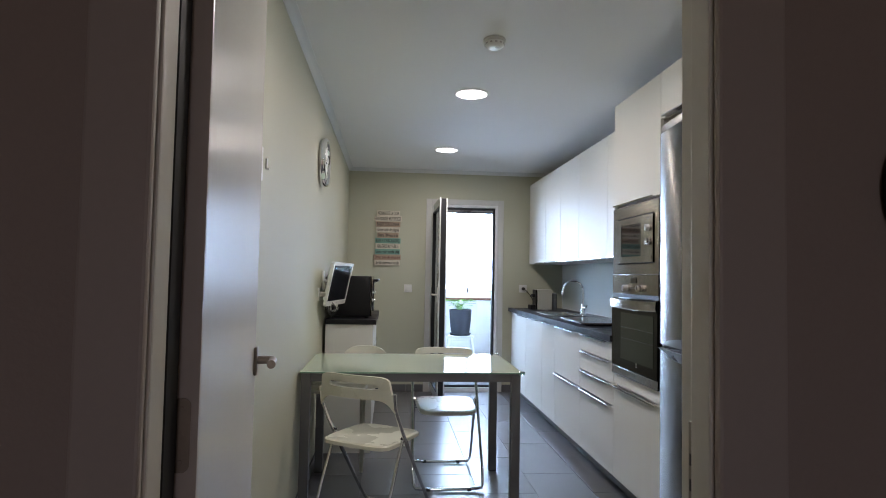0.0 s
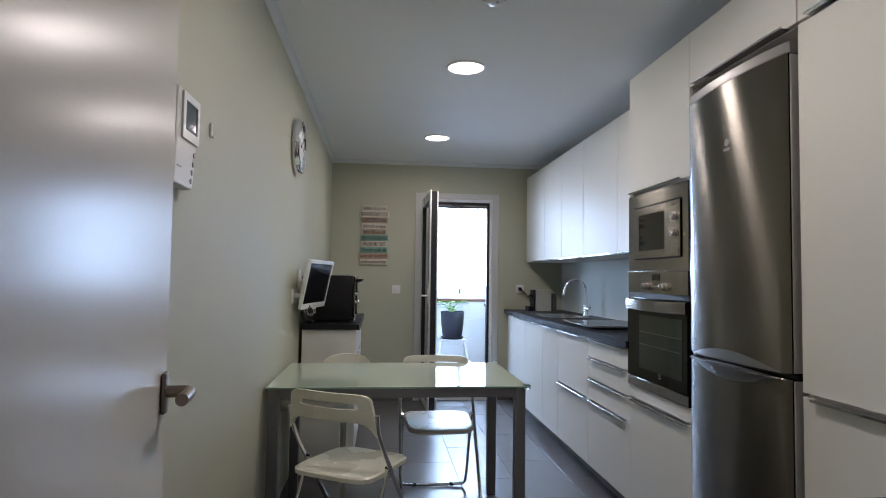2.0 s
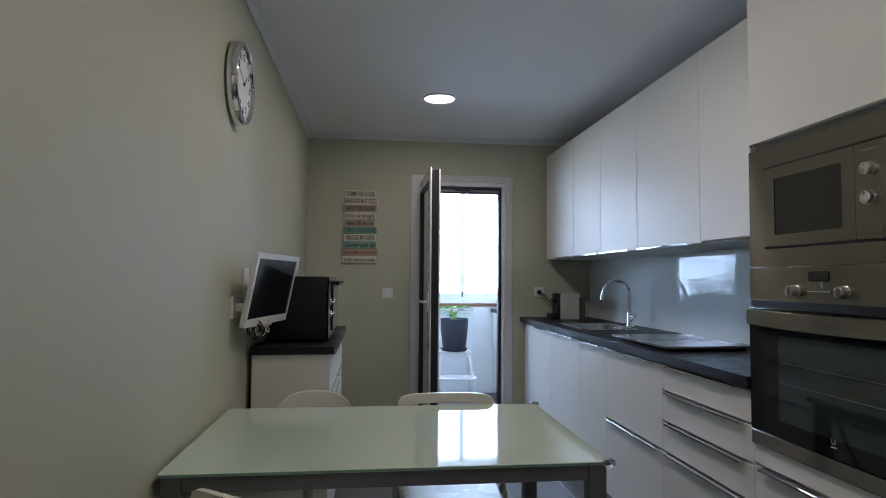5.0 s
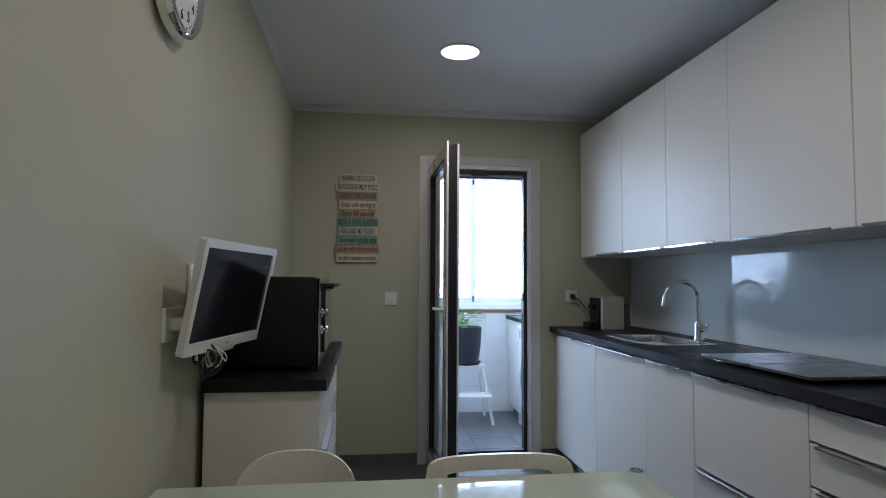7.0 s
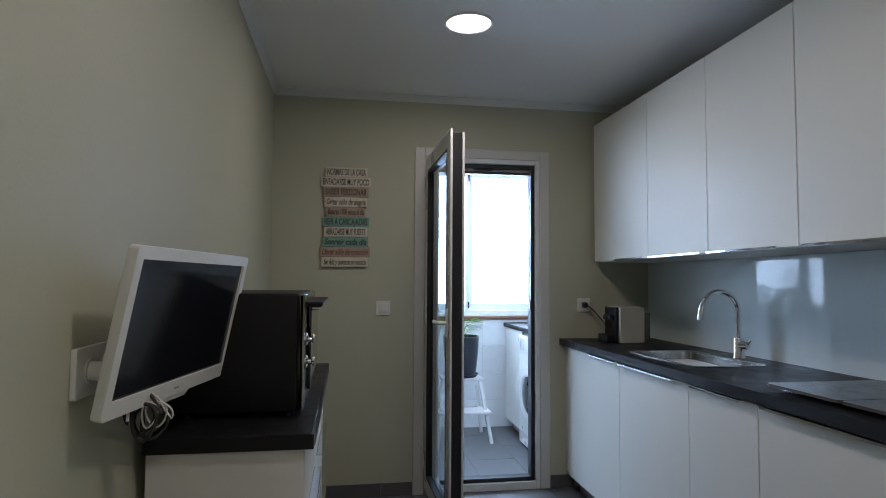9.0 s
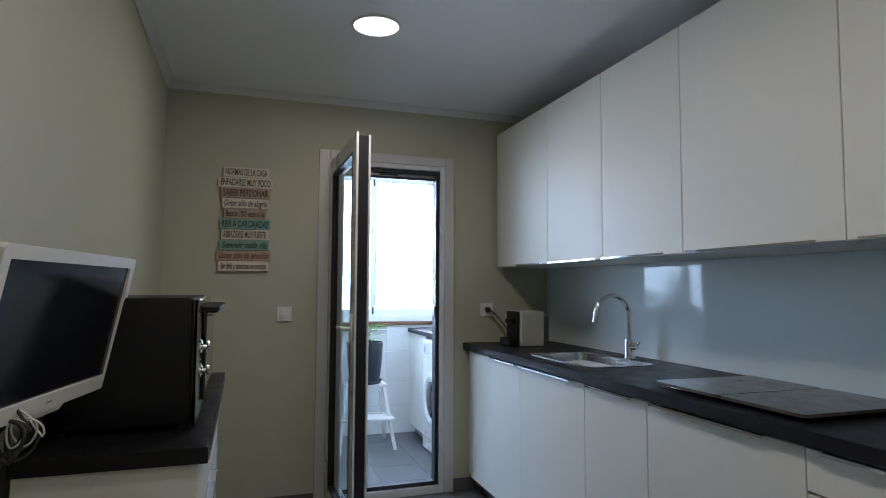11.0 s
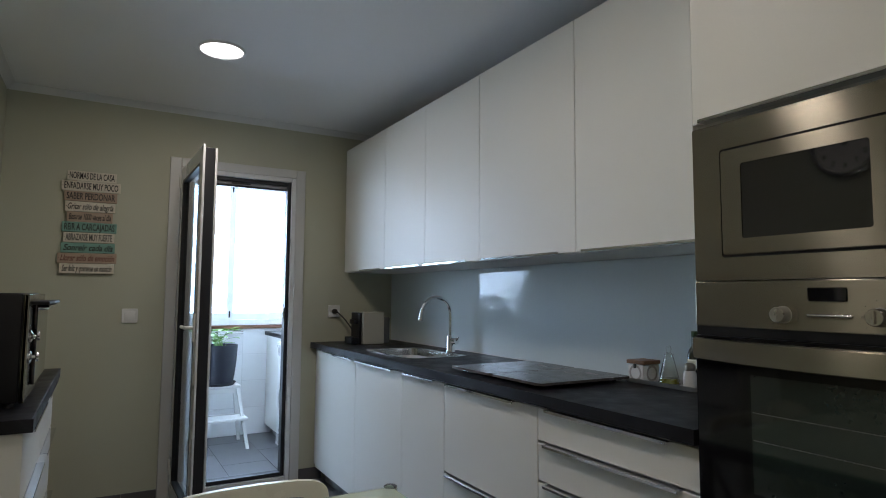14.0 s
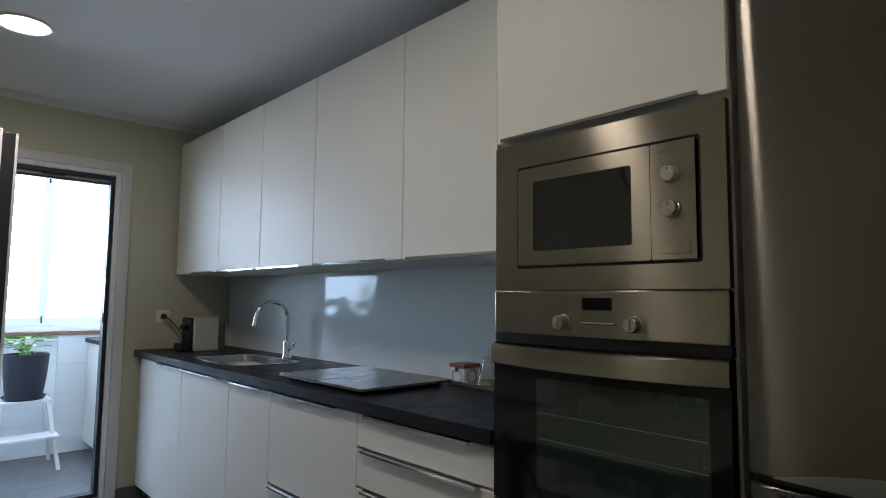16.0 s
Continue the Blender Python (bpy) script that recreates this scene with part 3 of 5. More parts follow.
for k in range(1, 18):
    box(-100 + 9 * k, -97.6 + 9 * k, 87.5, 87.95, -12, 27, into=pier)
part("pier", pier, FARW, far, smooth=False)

# ---- cabinets along the right-hand wall ----
XF, TF = 2.245, 0.019      # front plane and front thickness
ZT, TT = 0.91, 0.038       # worktop


def front(parent, y0, y1, z0, z1, handle=None, x=XF, face=-1, name="door"):
    """A lacquered front with 3 mm gaps; handle: (from, to, at top?) along y."""
    a, b = (x, x + TF) if face < 0 else (x - TF, x)
    gt, gb = (0.0065 if handle and handle[2] else 0.0015), (0.0045 if handle and not handle[2] else 0.0015)
    d = part(name, box(a, b, y0 + 0.0015, y1 - 0.0015, z0 + gb, z1 - gt, 0.0015, 1), LACQ, parent)
    if handle:
        h0, h1, top = handle
        zz = z1 - gt + 0.0012 if top else z0 + gb - 0.0012
        s = 1 if top else -1
        o = x - 0.021 * (1 if face < 0 else -1)
        lo, hi = min(o, x + 0.012 * (1 if face < 0 else -1)), max(o, x + 0.012 * (1 if face < 0 else -1))
        hb = box(lo, hi, h0, h1, min(zz - 0.0012 * s, zz + 0.0012 * s), max(zz - 0.0012 * s, zz + 0.0012 * s), 0.0004, 1)
        e0, e1 = (o, o + 0.003) if face < 0 else (o - 0.003, o)
        box(e0, e1, h0, h1, min(zz, zz - 0.0075 * s), max(zz, zz - 0.0075 * s), 0.001, 1, into=hb)
        part("handle", hb, ALU, d, "polished aluminium edge handle")
    return d


def carcass(parent, y0, y1, z0, z1, x0=XF + TF + 0.002, x1=XR - 0.002):
    return part("carcass", box(x0, x1, y0 + 0.001, y1 - 0.001, z0, z1), CARC, parent, smooth=False)


BASES = [
    ("corner_base_cabinet", 8.209, 8.90, "white lacquered base cabinet with one door by the wall", [(0.10, 0.868, (8.235, 8.56, True))]),
    ("sink_base_cabinet", 7.605, 8.209, "white lacquered sink base cabinet with one door", [(0.10, 0.868, (7.70, 8.19, True))]),
    ("narrow_base_cabinet", 7.203, 7.605, "narrow white lacquered base cabinet with one door", [(0.10, 0.868, (7.27, 7.57, True))]),
    ("hob_base_cabinet", 6.585, 7.203, "white base cabinet with deep drawers under the hob", [(0.50, 0.868, (6.70, 7.17, True)), (0.10, 0.50, (6.62, 7.17, True))]),
    ("drawer_base_cabinet", 5.965, 6.585, "white base cabinet with four drawers and long handles", [(0.755, 0.868, (6.05, 6.53, True)), (0.627, 0.755, (6.02, 6.54, True)), (0.50, 0.627, (6.02, 6.54, True)), (0.10, 0.50, (6.02, 6.54, True))]),
]
for nm, y0, y1, lab, fronts in BASES:
    c = thing(nm, (2.55, (y0 + y1) / 2, 0), lab, "base cabinet", "kitchen base units")
    carcass(c, y0, y1, 0.10, ZT - TT - 0.001)
    part("plinth", box(XF + 0.075, XF + 0.091, y0, y1, 0.0, 0.099), PLINTH, c, "recessed grey plinth", smooth=False)
    for z0, z1, h in fronts:
        front(c, y0, y1, z0, z1, h, name="door" if len(fronts) == 1 else "drawer_front")
filler = thing("filler_panel", (2.4, 8.94, 0), "white filler strip between cabinet and wall", "filler panel")
part("strip", box(XF + 0.02, XF + 0.038, 8.901, YB - 0.001, 0.10, ZT - TT - 0.001), CARC, filler, smooth=False)

XS = XR - 0.045             # face of the glass splashback
SX0, SX1, SY0, SY1 = 2.320, 2.685, 7.69, 8.285    # sink cut-out
wt = thing("worktop", (2.55, 7.5, ZT - TT), "matt black slate-look laminate worktop along the cabinets", "worktop")
part("slab", box(XF - 0.022, XR - 0.008, 5.9665, SY0 + 0.02, ZT - TT, ZT), WORK, wt, smooth=False)
part("slab", box(XF - 0.022, XR - 0.008, SY1 - 0.02, YB - 0.001, ZT - TT, ZT), WORK, wt, smooth=False)
part("front_strip", box(XF - 0.022, SX0 + 0.02, SY0 + 0.02, SY1 - 0.02, ZT - TT, ZT), WORK, wt, smooth=False)
part("back_strip", box(SX1 - 0.02, XR - 0.008, SY0 + 0.02, SY1 - 0.02, ZT - TT, ZT), WORK, wt, smooth=False)
splash = thing("backsplash", (XR - 0.004, 7.47, ZT), "glossy pale grey painted glass backsplash", "backsplash")
part("glass_panel", box(XS, XR - 0.001, 5.967, YB - 0.004, ZT + 0.0005, 1.3845), SPLASH, splash, smooth=False)
part("silicone_seam", box(XS - 0.004, XS - 0.0005, 5.968, YB - 0.004, ZT + 0.0002, ZT + 0.004, 0.001, 1), WGROUT, splash, "pale sealing seam")
part("end_seam", box(XS - 0.002, XR - 0.001, YB - 0.0038, YB - 0.0005, ZT + 0.001, 1.384), WGROUT, splash, smooth=False)

# wall units
UXF = 2.440
UP = [(8.27, 8.94, (8.29, 8.62)), (7.755, 8.27, (7.79, 8.24)), (7.235, 7.755, (7.32, 7.74)), (6.605, 7.235, (6.68, 7.20)), (5.967, 6.605, (6.02, 6.56))]
for i, (y0, y1, h) in enumerate(UP):
    c = thing("wall_cabinet", (2.65, (y0 + y1) / 2, 1.384), "white lacquered wall cabinet with handle under its door", "wall cabinet", "kitchen wall units")
    carcass(c, y0, y1, 1.386, 2.249, UXF + TF + 0.002)
    front(c, y0, y1, 1.384, 2.251, (h[0], h[1], False), UXF)

# tall oven unit
ty0, ty1 = 5.362, 5.965
tower = thing("oven_tower", (2.55, 5.66, 0), "tall white cabinet housing microwave and oven", "tall cabinet")
part("carcass", box(XF + TF + 0.002, XR - 0.002, ty0 + 0.001, ty1 - 0.0005, 0.10, 2.264), CARC, tower, smooth=False)
part("plinth", box(XF + 0.075, XF + 0.091, ty0, ty1, 0.0, 0.099), PLINTH, tower, smooth=False)
part("side_panel", box(XF + 0.0015, XR - 0.002, ty1 - 0.0004, ty1 + 0.0012, 0.10, 2.266), LACQ, tower, smooth=False)
front(tower, ty0, ty1, 0.10, 0.632, (ty0 + 0.03, ty1 - 0.04, True), name="drawer_front")
part("filler", box(XF, XF + TF, ty0 + 0.002, ty1 - 0.002, 0.637, 0.698, 0.001, 1), LACQ, tower)
front(tower, ty0, ty1, 1.655, 2.266, (ty0 + 0.05, ty1 - 0.03, False))

mw = thing("microwave", (2.24, 5.66, 1.268), "built-in stainless steel microwave with two round knobs", "microwave")
oy0, oy1 = ty0 + 0.004, ty1 - 0.004
fr = ring_prism(rounded(oy0, oy1, 1.269, 1.645, 0.004), rounded(5.416, 5.888, 1.322, 1.581, 0.008), XF - 0.006, XF + 0.014, "x")
part("trim_frame", fr, STEELP, mw, "brushed steel trim frame")
part("gap", ring_prism(rounded(5.415, 5.889, 1.321, 1.582, 0.008), rounded(5.422, 5.882, 1.328, 1.575, 0.008), XF - 0.002, XF + 0.012, "x"), RUBBER_SHADE, mw)
door = part("door", ring_prism(rounded(5.5216, 5.881, 1.329, 1.574, 0.006), rounded(5.565, 5.832, 1.364, 1.538, 0.006), XF - 0.012, XF + 0.012, "x"), STEELP, mw, "brushed steel door rim")
part("window", box(XF - 0.010, XF + 0.010, 5.565, 5.832, 1.364, 1.538), BLACKGL, door, "black viewing window", smooth=False)
cp = part("control_panel", box(XF - 0.012, XF + 0.012, 5.4245, 5.521, 1.329, 1.574, 0.0008, 1), STEELP, mw)
for z in (1.505, 1.433):
    k = part("knob", lathe([(0.0185, 0), (0.0185, 0.003), (0.0172, 0.004), (0.0165, 0.0145), (0.015, 0.016), (0, 0.016)], (XF - 0.012, 5.476, z), "-x", 32), KNOB, cp, "round metal knob")
    part("pointer", box(XF - 0.0290, XF - 0.0279, 5.475, 5.477, z + 0.007, z + 0.0125), RUBBER_SHADE, k)
    for a in range(0, 360, 45):
        part("mark", box(XF - 0.0127, XF - 0.0121, 5.4752 + 0.032 * math.cos(radians(a)), 5.4768 + 0.032 * math.cos(radians(a)), z - 0.001 + 0.032 * math.sin(radians(a)), z + 0.001 + 0.032 * math.sin(radians(a))), PLINTH, cp)
part("button", box(XF - 0.0136, XF - 0.0121, 5.437, 5.503, 1.341, 1.364, 0.0005, 1), STEELP, cp)
part("brand_mark", box(XF - 0.0127, XF - 0.0121, 5.45, 5.50, 1.553, 1.557), PLINTH, cp)

ov = thing("oven", (2.24, 5.66, 0.70), "built-in steel oven with black glass door", "oven")
cpo = part("control_panel", box(XF - 0.010, XF + 0.014, oy0, oy1, 1.160, 1.2665, 0.003), STEELP, ov, "brushed steel control panel")
part("display", box(XF - 0.0112, XF - 0.0101, 5.618, 5.693, 1.222, 1.250, 0.002, 1), BLACKGL, cpo, "small dark digital display")
part("rail", rod(0.003, 0, 0.085, (XF - 0.0125, 5.61, 1.193), "y", 0.001, 10), ALU, cpo)
for y in (5.745, 5.562):
    k = part("knob", lathe([(0.0185, 0), (0.0185, 0.003), (0.0172, 0.004), (0.0165, 0.024), (0.015, 0.026), (0, 0.026)], (XF - 0.010, y, 1.193), "-x", 32), KNOB, cpo, "round metal knob")
    part("grip", box(XF - 0.0415, XF - 0.036, y - 0.0025, y + 0.0025, 1.181, 1.205, 0.001), KNOB, k)
    for a in range(0, 360, 40):
        part("mark", box(XF - 0.0107, XF - 0.0101, y - 0.001 + 0.032 * math.cos(radians(a)), y + 0.001 + 0.032 * math.cos(radians(a)), 1.192 + 0.032 * math.sin(radians(a)), 1.194 + 0.032 * math.sin(radians(a))), PLINTH, cpo)
part("vent_slot", box(XF - 0.006, XF + 0.014, oy0, oy1, 1.1385, 1.1598), BLACK, ov, "black cooling slot", smooth=False)
od = part("door", box(XF - 0.014, XF + 0.014, oy0, oy1, 0.748, 1.138, 0.003), OVGL, ov, "black glass oven door")
part("window", box(XF - 0.0152, XF - 0.0142, 5.408, 5.822, 0.800, 1.058, 0.0004, 1), SMOKE, od, "smoked inner window")
for z in (0.915, 0.975):
    part("rack_line", box(XF - 0.0158, XF - 0.0154, 5.412, 5.818, z, z + 0.0012), PLINTH, od)
pb = []
hbm = bmesh.new()
N = 24
sec = [(-0.018, 0.026), (-0.022, 0.023), (-0.024, 0.0), (-0.022, -0.023), (-0.018, -0.026), (-0.0145, -0.026), (-0.0145, 0.026)]
for i in range(N + 1):
    u = i / N
    s = 2 * u - 1
    bow = 0.016 * (1 - s * s)
    pb.append([hbm.verts.new((XF + dx - (bow if dx < -0.015 else 0), oy0 + u * (oy1 - oy0), 1.107 - 0.004 * (1 - s * s) + dz)) for dx, dz in sec])
for a, b in zip(pb, pb[1:]):
    for j in range(len(sec)):
        hbm.faces.new((a[j], a[(j + 1) % len(sec)], b[(j + 1) % len(sec)], b[j]))
hbm.faces.new(pb[0])
hbm.faces.new(pb[-1])
part("handle", hbm, STEELP, ov, "broad bowed steel handle")
part("bottom_trim", box(XF - 0.012, XF + 0.014, oy0, oy1, 0.700, 0.747, 0.003), STEELP, ov)
lg = part("emblem", lathe([(0.0095, 0), (0.0095, 0.0008), (0.0045, 0.0008), (0.0045, 0)], (XF - 0.0142, 5.611, 0.796), "-x", 24), KNOB, od, "pale ring emblem")
part("brand_mark", box(XF - 0.0149, XF - 0.0142, 5.601, 5.621, 0.778, 0.782), GREYM, od)

# fridge
fy0, fy1 = 4.738, 5.338
fc, fh = (fy0 + fy1) / 2, (fy1 - fy0) / 2
fridge = thing("fridge_freezer", (2.5, fc, 0), "tall stainless steel fridge freezer with bowed doors", "fridge")


def bowed(y, depth=0.026):
    s = (y - fc) / fh
    return XF - 0.018 - depth * (1 - s * s)


def fridge_door(z0, z1, inset=0.0, back=XF + 0.04, top=None, bottom=None, grow=0.0):
    bm = bmesh.new()
    n = 28
    cols = []
    for i in range(n + 1):
        y = fy0 + 2 * fh * i / n
        s = (y - fc) / fh
        edge = 0.004 * max(0, (abs(s) - 0.94) / 0.06) ** 2
        x = bowed(y) + edge - grow
        zb = z0 if bottom is None else bottom(s)
        zt = z1 if top is None else top(s)
        cols.append([bm.verts.new(c) for c in ((back, y, zb), (x + 0.004, y, zb), (x, y, zb + 0.004), (x, y, zt - 0.004), (x + 0.004, y, zt), (back, y, zt))])
    for a, b in zip(cols, cols[1:]):
        for j in range(6):
            bm.faces.new((a[j], a[(j + 1) % 6], b[(j + 1) % 6], b[j]))
    bm.faces.new(cols[0])
    bm.faces.new(cols[-1])
    return bm


part("body", box(XF + 0.045, XR - 0.01, fy0 + 0.004, fy1 - 0.004, 0.03, 1.965, 0.004), GPLAST, fridge)
fd = part("upper_door", fridge_door(0.938, 1.945), STEEL, fridge)
fd2 = part("lower_door", fridge_door(0.06, 0.922), STEEL, fridge)
# strips paint in the larder's reflection on the door sides
for d_, z0, z1 in ((fd, 0.942, 1.941), (fd2, 0.064, 0.918)):
    part("side_strip", box(XF - 0.010, XF + 0.038, fy0 - 0.0035, fy0 - 0.0004, z0, z1, 0.001, 1), SIDEG, d_, "door side with the larder's reflection painted pale grey")
part("door_gap", fridge_door(0.9225, 0.9375, grow=-0.02), RUBBER_SHADE, fridge, smooth=False)


def crescent(zbase, sign, depth, grow, s0=0.86):
    bm = bmesh.new()
    n = 24
    cols = []
    for i in range(n + 1):
        s = -s0 + 2 * s0 * i / n
        y = fc + s * fh
        x = bowed(y)
        z = zbase + sign * max(0.002, depth * (1 - (s / s0) ** 2))
        cols.append([bm.verts.new(c) for c in ((x + 0.006, y, zbase), (x - grow, y, zbase), (x - grow * 0.8, y, (zbase + z) / 2), (x - 0.001, y, z), (x + 0.006, y, z))])
    for a, b in zip(cols, cols[1:]):
        for j in range(5):
            bm.faces.new((a[j], a[(j + 1) % 5], b[(j + 1) % 5], b[j]))
    bm.faces.new(cols[0])
    bm.faces.new(cols[-1])
    return bm


part("grip", crescent(0.939, 1, 0.040, 0.003), GRIPM, fd, "curved grey grip")
part("grip", crescent(0.921, -1, 0.046, 0.020), GRIPM, fd2, "curved grey handle")
part("grip_recess", crescent(0.9215, 1, 0.010, 0.004, 0.7), RUBBER_SHADE, fridge)
part("top_cap", fridge_door(1.9455, 1.99, grow=-0.006, back=XR - 0.02, top=lambda s: 1.985), CAPM, fridge, "silver plastic top cap")
part("emblem", rod(0.014, 0, 0.001, (bowed(5.025), 5.025, 1.722), "-x", 0.0003, 24), GREYM, fd)
part("emblem", box(bowed(5.025) - 0.001, bowed(5.025) + 0.001, 5.006, 5.044, 1.692, 1.702), GREYM, fd)
for y in (fy0 + 0.05, fy1 - 0.05):
    part("foot", rod(0.02, 0, 0.032, (XF + 0.1, y, 0)), RUBBER_SHADE, fridge)
part("toe_grille", box(XF + 0.005, XF + 0.04, fy0 + 0.01, fy1 - 0.01, 0.012, 0.056, 0.003), GPLAST, fridge)

bridge = thing("bridge_cabinet", (2.55, fc, 2.03), "white lacquered cabinet above the fridge", "wall cabinet")
carcass(bridge, 4.716, 5.361, 2.03, 2.264)
front(bridge, 4.716, 5.361, 2.028, 2.266, (4.76, 5.31, False))
larder = thing("larder_cabinet", (2.55, 4.41, 0), "tall white lacquered larder cabinet beside the fridge", "tall cabinet")
carcass(larder, 4.10, 4.714, 0.10, 2.264)
part("plinth", box(XF + 0.075, XF + 0.091, 4.10, 4.714, 0.0, 0.099), PLINTH, larder, smooth=False)
front(larder, 4.10, 4.714, 0.10, 0.885, (4.15, 4.66, True), name="lower_door")
front(larder, 4.10, 4.714, 0.889, 2.024, name="upper_door")
front(larder, 4.10, 4.714, 2.028, 2.266, (4.15, 4.66, False), name="top_door")

side = thing("side_cabinet", (2.2, 3.62, 0), "low white cabinet with black worktop by the door", "base cabinet")
part("body", box(1.63, XR - 0.003, YD + 0.016, 3.80, 0.0, ZT - TT - 0.001, 0.002), LACQ, side)
sidetop = solo("side_worktop", box(1.575, XR - 0.002, YD + 0.015, 3.838, ZT - TT, ZT, 0.003), WORK, "black laminate worktop on the low cabinet", "worktop")

# ---- on the worktop ----
sink = thing("sink", (2.5, 8.0, ZT), "inset stainless steel sink with one bowl", "sink")
rim = ring_prism(rounded(SX0, SX1, SY0, SY1, 0.06, 5), rounded(2.345, 2.655, 7.72, 8.255, 0.05, 5), ZT + 0.0005, ZT + 0.0028)
part("rim", rim, SINKM, sink)
bowl = bmesh.new()
outl = [rounded(2.345 + o, 2.655 - o, 7.72 + o, 8.255 - o, 0.05, 5) for o in (0, 0.006, 0.02, 0.06)]
rows = [[bowl.verts.new((a, b, z)) for a, b in o] for o, z in zip(outl, (ZT + 0.0015, ZT - 0.10, ZT - 0.155, ZT - 0.165))]
for p, q in zip(rows, rows[1:]):
    for i in range(len(p)):
        bowl.faces.new((p[i], p[(i + 1) % len(p)], q[(i + 1) % len(q)], q[i]))
bowl.faces.new(rows[-1])
part("bowl", bowl, SINKM, sink)
part("waste", rod(0.035, ZT - 0.1655, ZT - 0.161, (2.5, 7.99, 0)), CHROME, sink)
for dx in (0, 0.018):
    part("overflow_slot", box(2.41 + dx, 2.422 + dx, 8.2485, 8.2535, ZT - 0.045, ZT - 0.02), RUBBER_SHADE, sink, smooth=False)

tap = thing("tap", (2.725, 7.962, ZT), "chrome swan-neck kitchen mixer tap", "tap")
TX, TY = 2.725, 7.962
part("base", lathe([(0, ZT + 0.0003), (0.027, ZT + 0.0003), (0.027, ZT + 0.007), (0.0235, ZT + 0.013), (0.0225, ZT + 0.09), (0.020, ZT + 0.095), (0, ZT + 0.095)], (TX, TY, 0)), CHROME, tap)
R = 0.094
arc = [(TX, TY, ZT + 0.094), (TX, TY, ZT + 0.185)] + [(TX - R + R * math.cos(radians(a)), TY, ZT + 0.217 + R * math.sin(radians(a))) for a in range(0, 171, 10)]
part("spout", tube(arc, 0.0115, 14), CHROME, tap)
tipd = Vector((math.sin(radians(-10)), 0, -math.cos(radians(10))))
p0 = Vector(arc[-1])
part("spray_head", tube([p0, p0 + tipd * 0.008, p0 + tipd * 0.055], 0.0138, 16), CHROME, tap)
part("lever_body", tube([(TX, TY - 0.012, ZT + 0.062), (TX + 0.010, TY - 0.050, ZT + 0.063)], 0.0185, 18), CHROME, tap)
part("lever", tube([(TX + 0.009, TY - 0.046, ZT + 0.066), (TX + 0.016, TY - 0.060, ZT + 0.088)], 0.0055, 10), CHROME, tap)

hob = thing("hob", (2.55, 6.95, ZT), "black glass ceramic hob", "hob")
part("glass", box(2.310, 2.685, 6.655, 7.165, ZT + 0.0005, ZT + 0.008, 0.003), BLACKGL, hob)
hobrows = [("hob_cover", 6.912, 7.208), ("hob_cover", 6.610, 6.908)]
for nm, y0, y1 in hobrows:
    c = thing(nm, (2.55, (y0 + y1) / 2, ZT + 0.008), "mottled dark grey glass hob cover plate", "hob cover", "hob covers")
    part("plate", prism(rounded(2.277, 2.715, y0, y1, 0.018), ZT + 0.014, ZT + 0.023, "z", 0.0006), STONE, c)
    for fx in (2.32, 2.68):
        for fyy in (y0 + 0.03, y1 - 0.03):
            part("foot", rod(0.010, ZT + 0.0082, ZT + 0.0139, (fx, fyy, 0), "z", 0.001, 12), RUBBER_SHADE, c)

SMOKET = mat("smoky_clear_plastic", (0.16, 0.165, 0.165), 0.12, vary=0.05, bump=0.0)
coffee = thing("coffee_machine", (2.57, 8.75, ZT), "compact cream and black capsule coffee machine", "coffee machine")
part("body", box(2.470, 2.622, 8.655, 8.83, ZT, ZT + 0.208, 0.006), COFFC, coffee, "cream side body")
part("front_panel", box(2.452, 2.4695, 8.675, 8.825, ZT, ZT + 0.205, 0.005), BLACK, coffee)
part("spout_block", box(2.425, 2.4518, 8.70, 8.79, ZT + 0.13, ZT + 0.16, 0.005), BLACK, coffee)
part("drip_tray", box(2.40, 2.4518, 8.68, 8.81, ZT, ZT + 0.045, 0.005), BLACK, coffee)
part("water_tank", lathe([(0, 0), (0.034, 0), (0.036, 0.01), (0.036, 0.165), (0.030, 0.172), (0, 0.172)], (2.662, 8.745, ZT)), SMOKET, coffee, "smoky clear water tank")


def faceplate(name, x, z, label, category):
    t = thing(name, (x, YB, z), label, category)
    part("plate", prism(rounded(x - 0.042, x + 0.042, z - 0.042, z + 0.042, 0.006), YB - 0.009, YB - 0.0005, "y", 0.0015), WPLAST, t)
    return t


sw = faceplate("light_switch", 1.125, 1.10, "white square light switch on the wall", "light switch")
part("rocker", box(1.097, 1.153, YB - 0.0125, YB - 0.0092, 1.072, 1.128, 0.002), WPLAST, sw)
so = faceplate("wall_socket", 2.383, 1.118, "white wall socket with a black plug in it", "socket")
part("well", lathe([(0.021, -0.001), (0.019, 0.001), (0.019, 0.004)], (2.383, YB - 0.010, 1.118), "-y", 24), WPLAST, so)
plug = thing("power_cable", (2.39, YB - 0.02, 1.118), "black plug and cable of the coffee machine", "cable")
part("plug_body", lathe([(0, 0), (0.017, 0), (0.017, 0.022), (0.011, 0.034), (0, 0.034)], (2.383, YB - 0.0145, 1.118), "-y", 20), RUBBER_SHADE, plug)
part("cord", tube([(2.383, YB - 0.048, 1.118), (2.395, YB - 0.062, 1.110), (2.42, YB - 0.09, 1.08), (2.45, YB - 0.125, 1.03), (2.455, YB - 0.17, 1.0), (2.46, YB - 0.20, 0.99)], 0.0045, 8, 2), RUBBER_SHADE, plug)

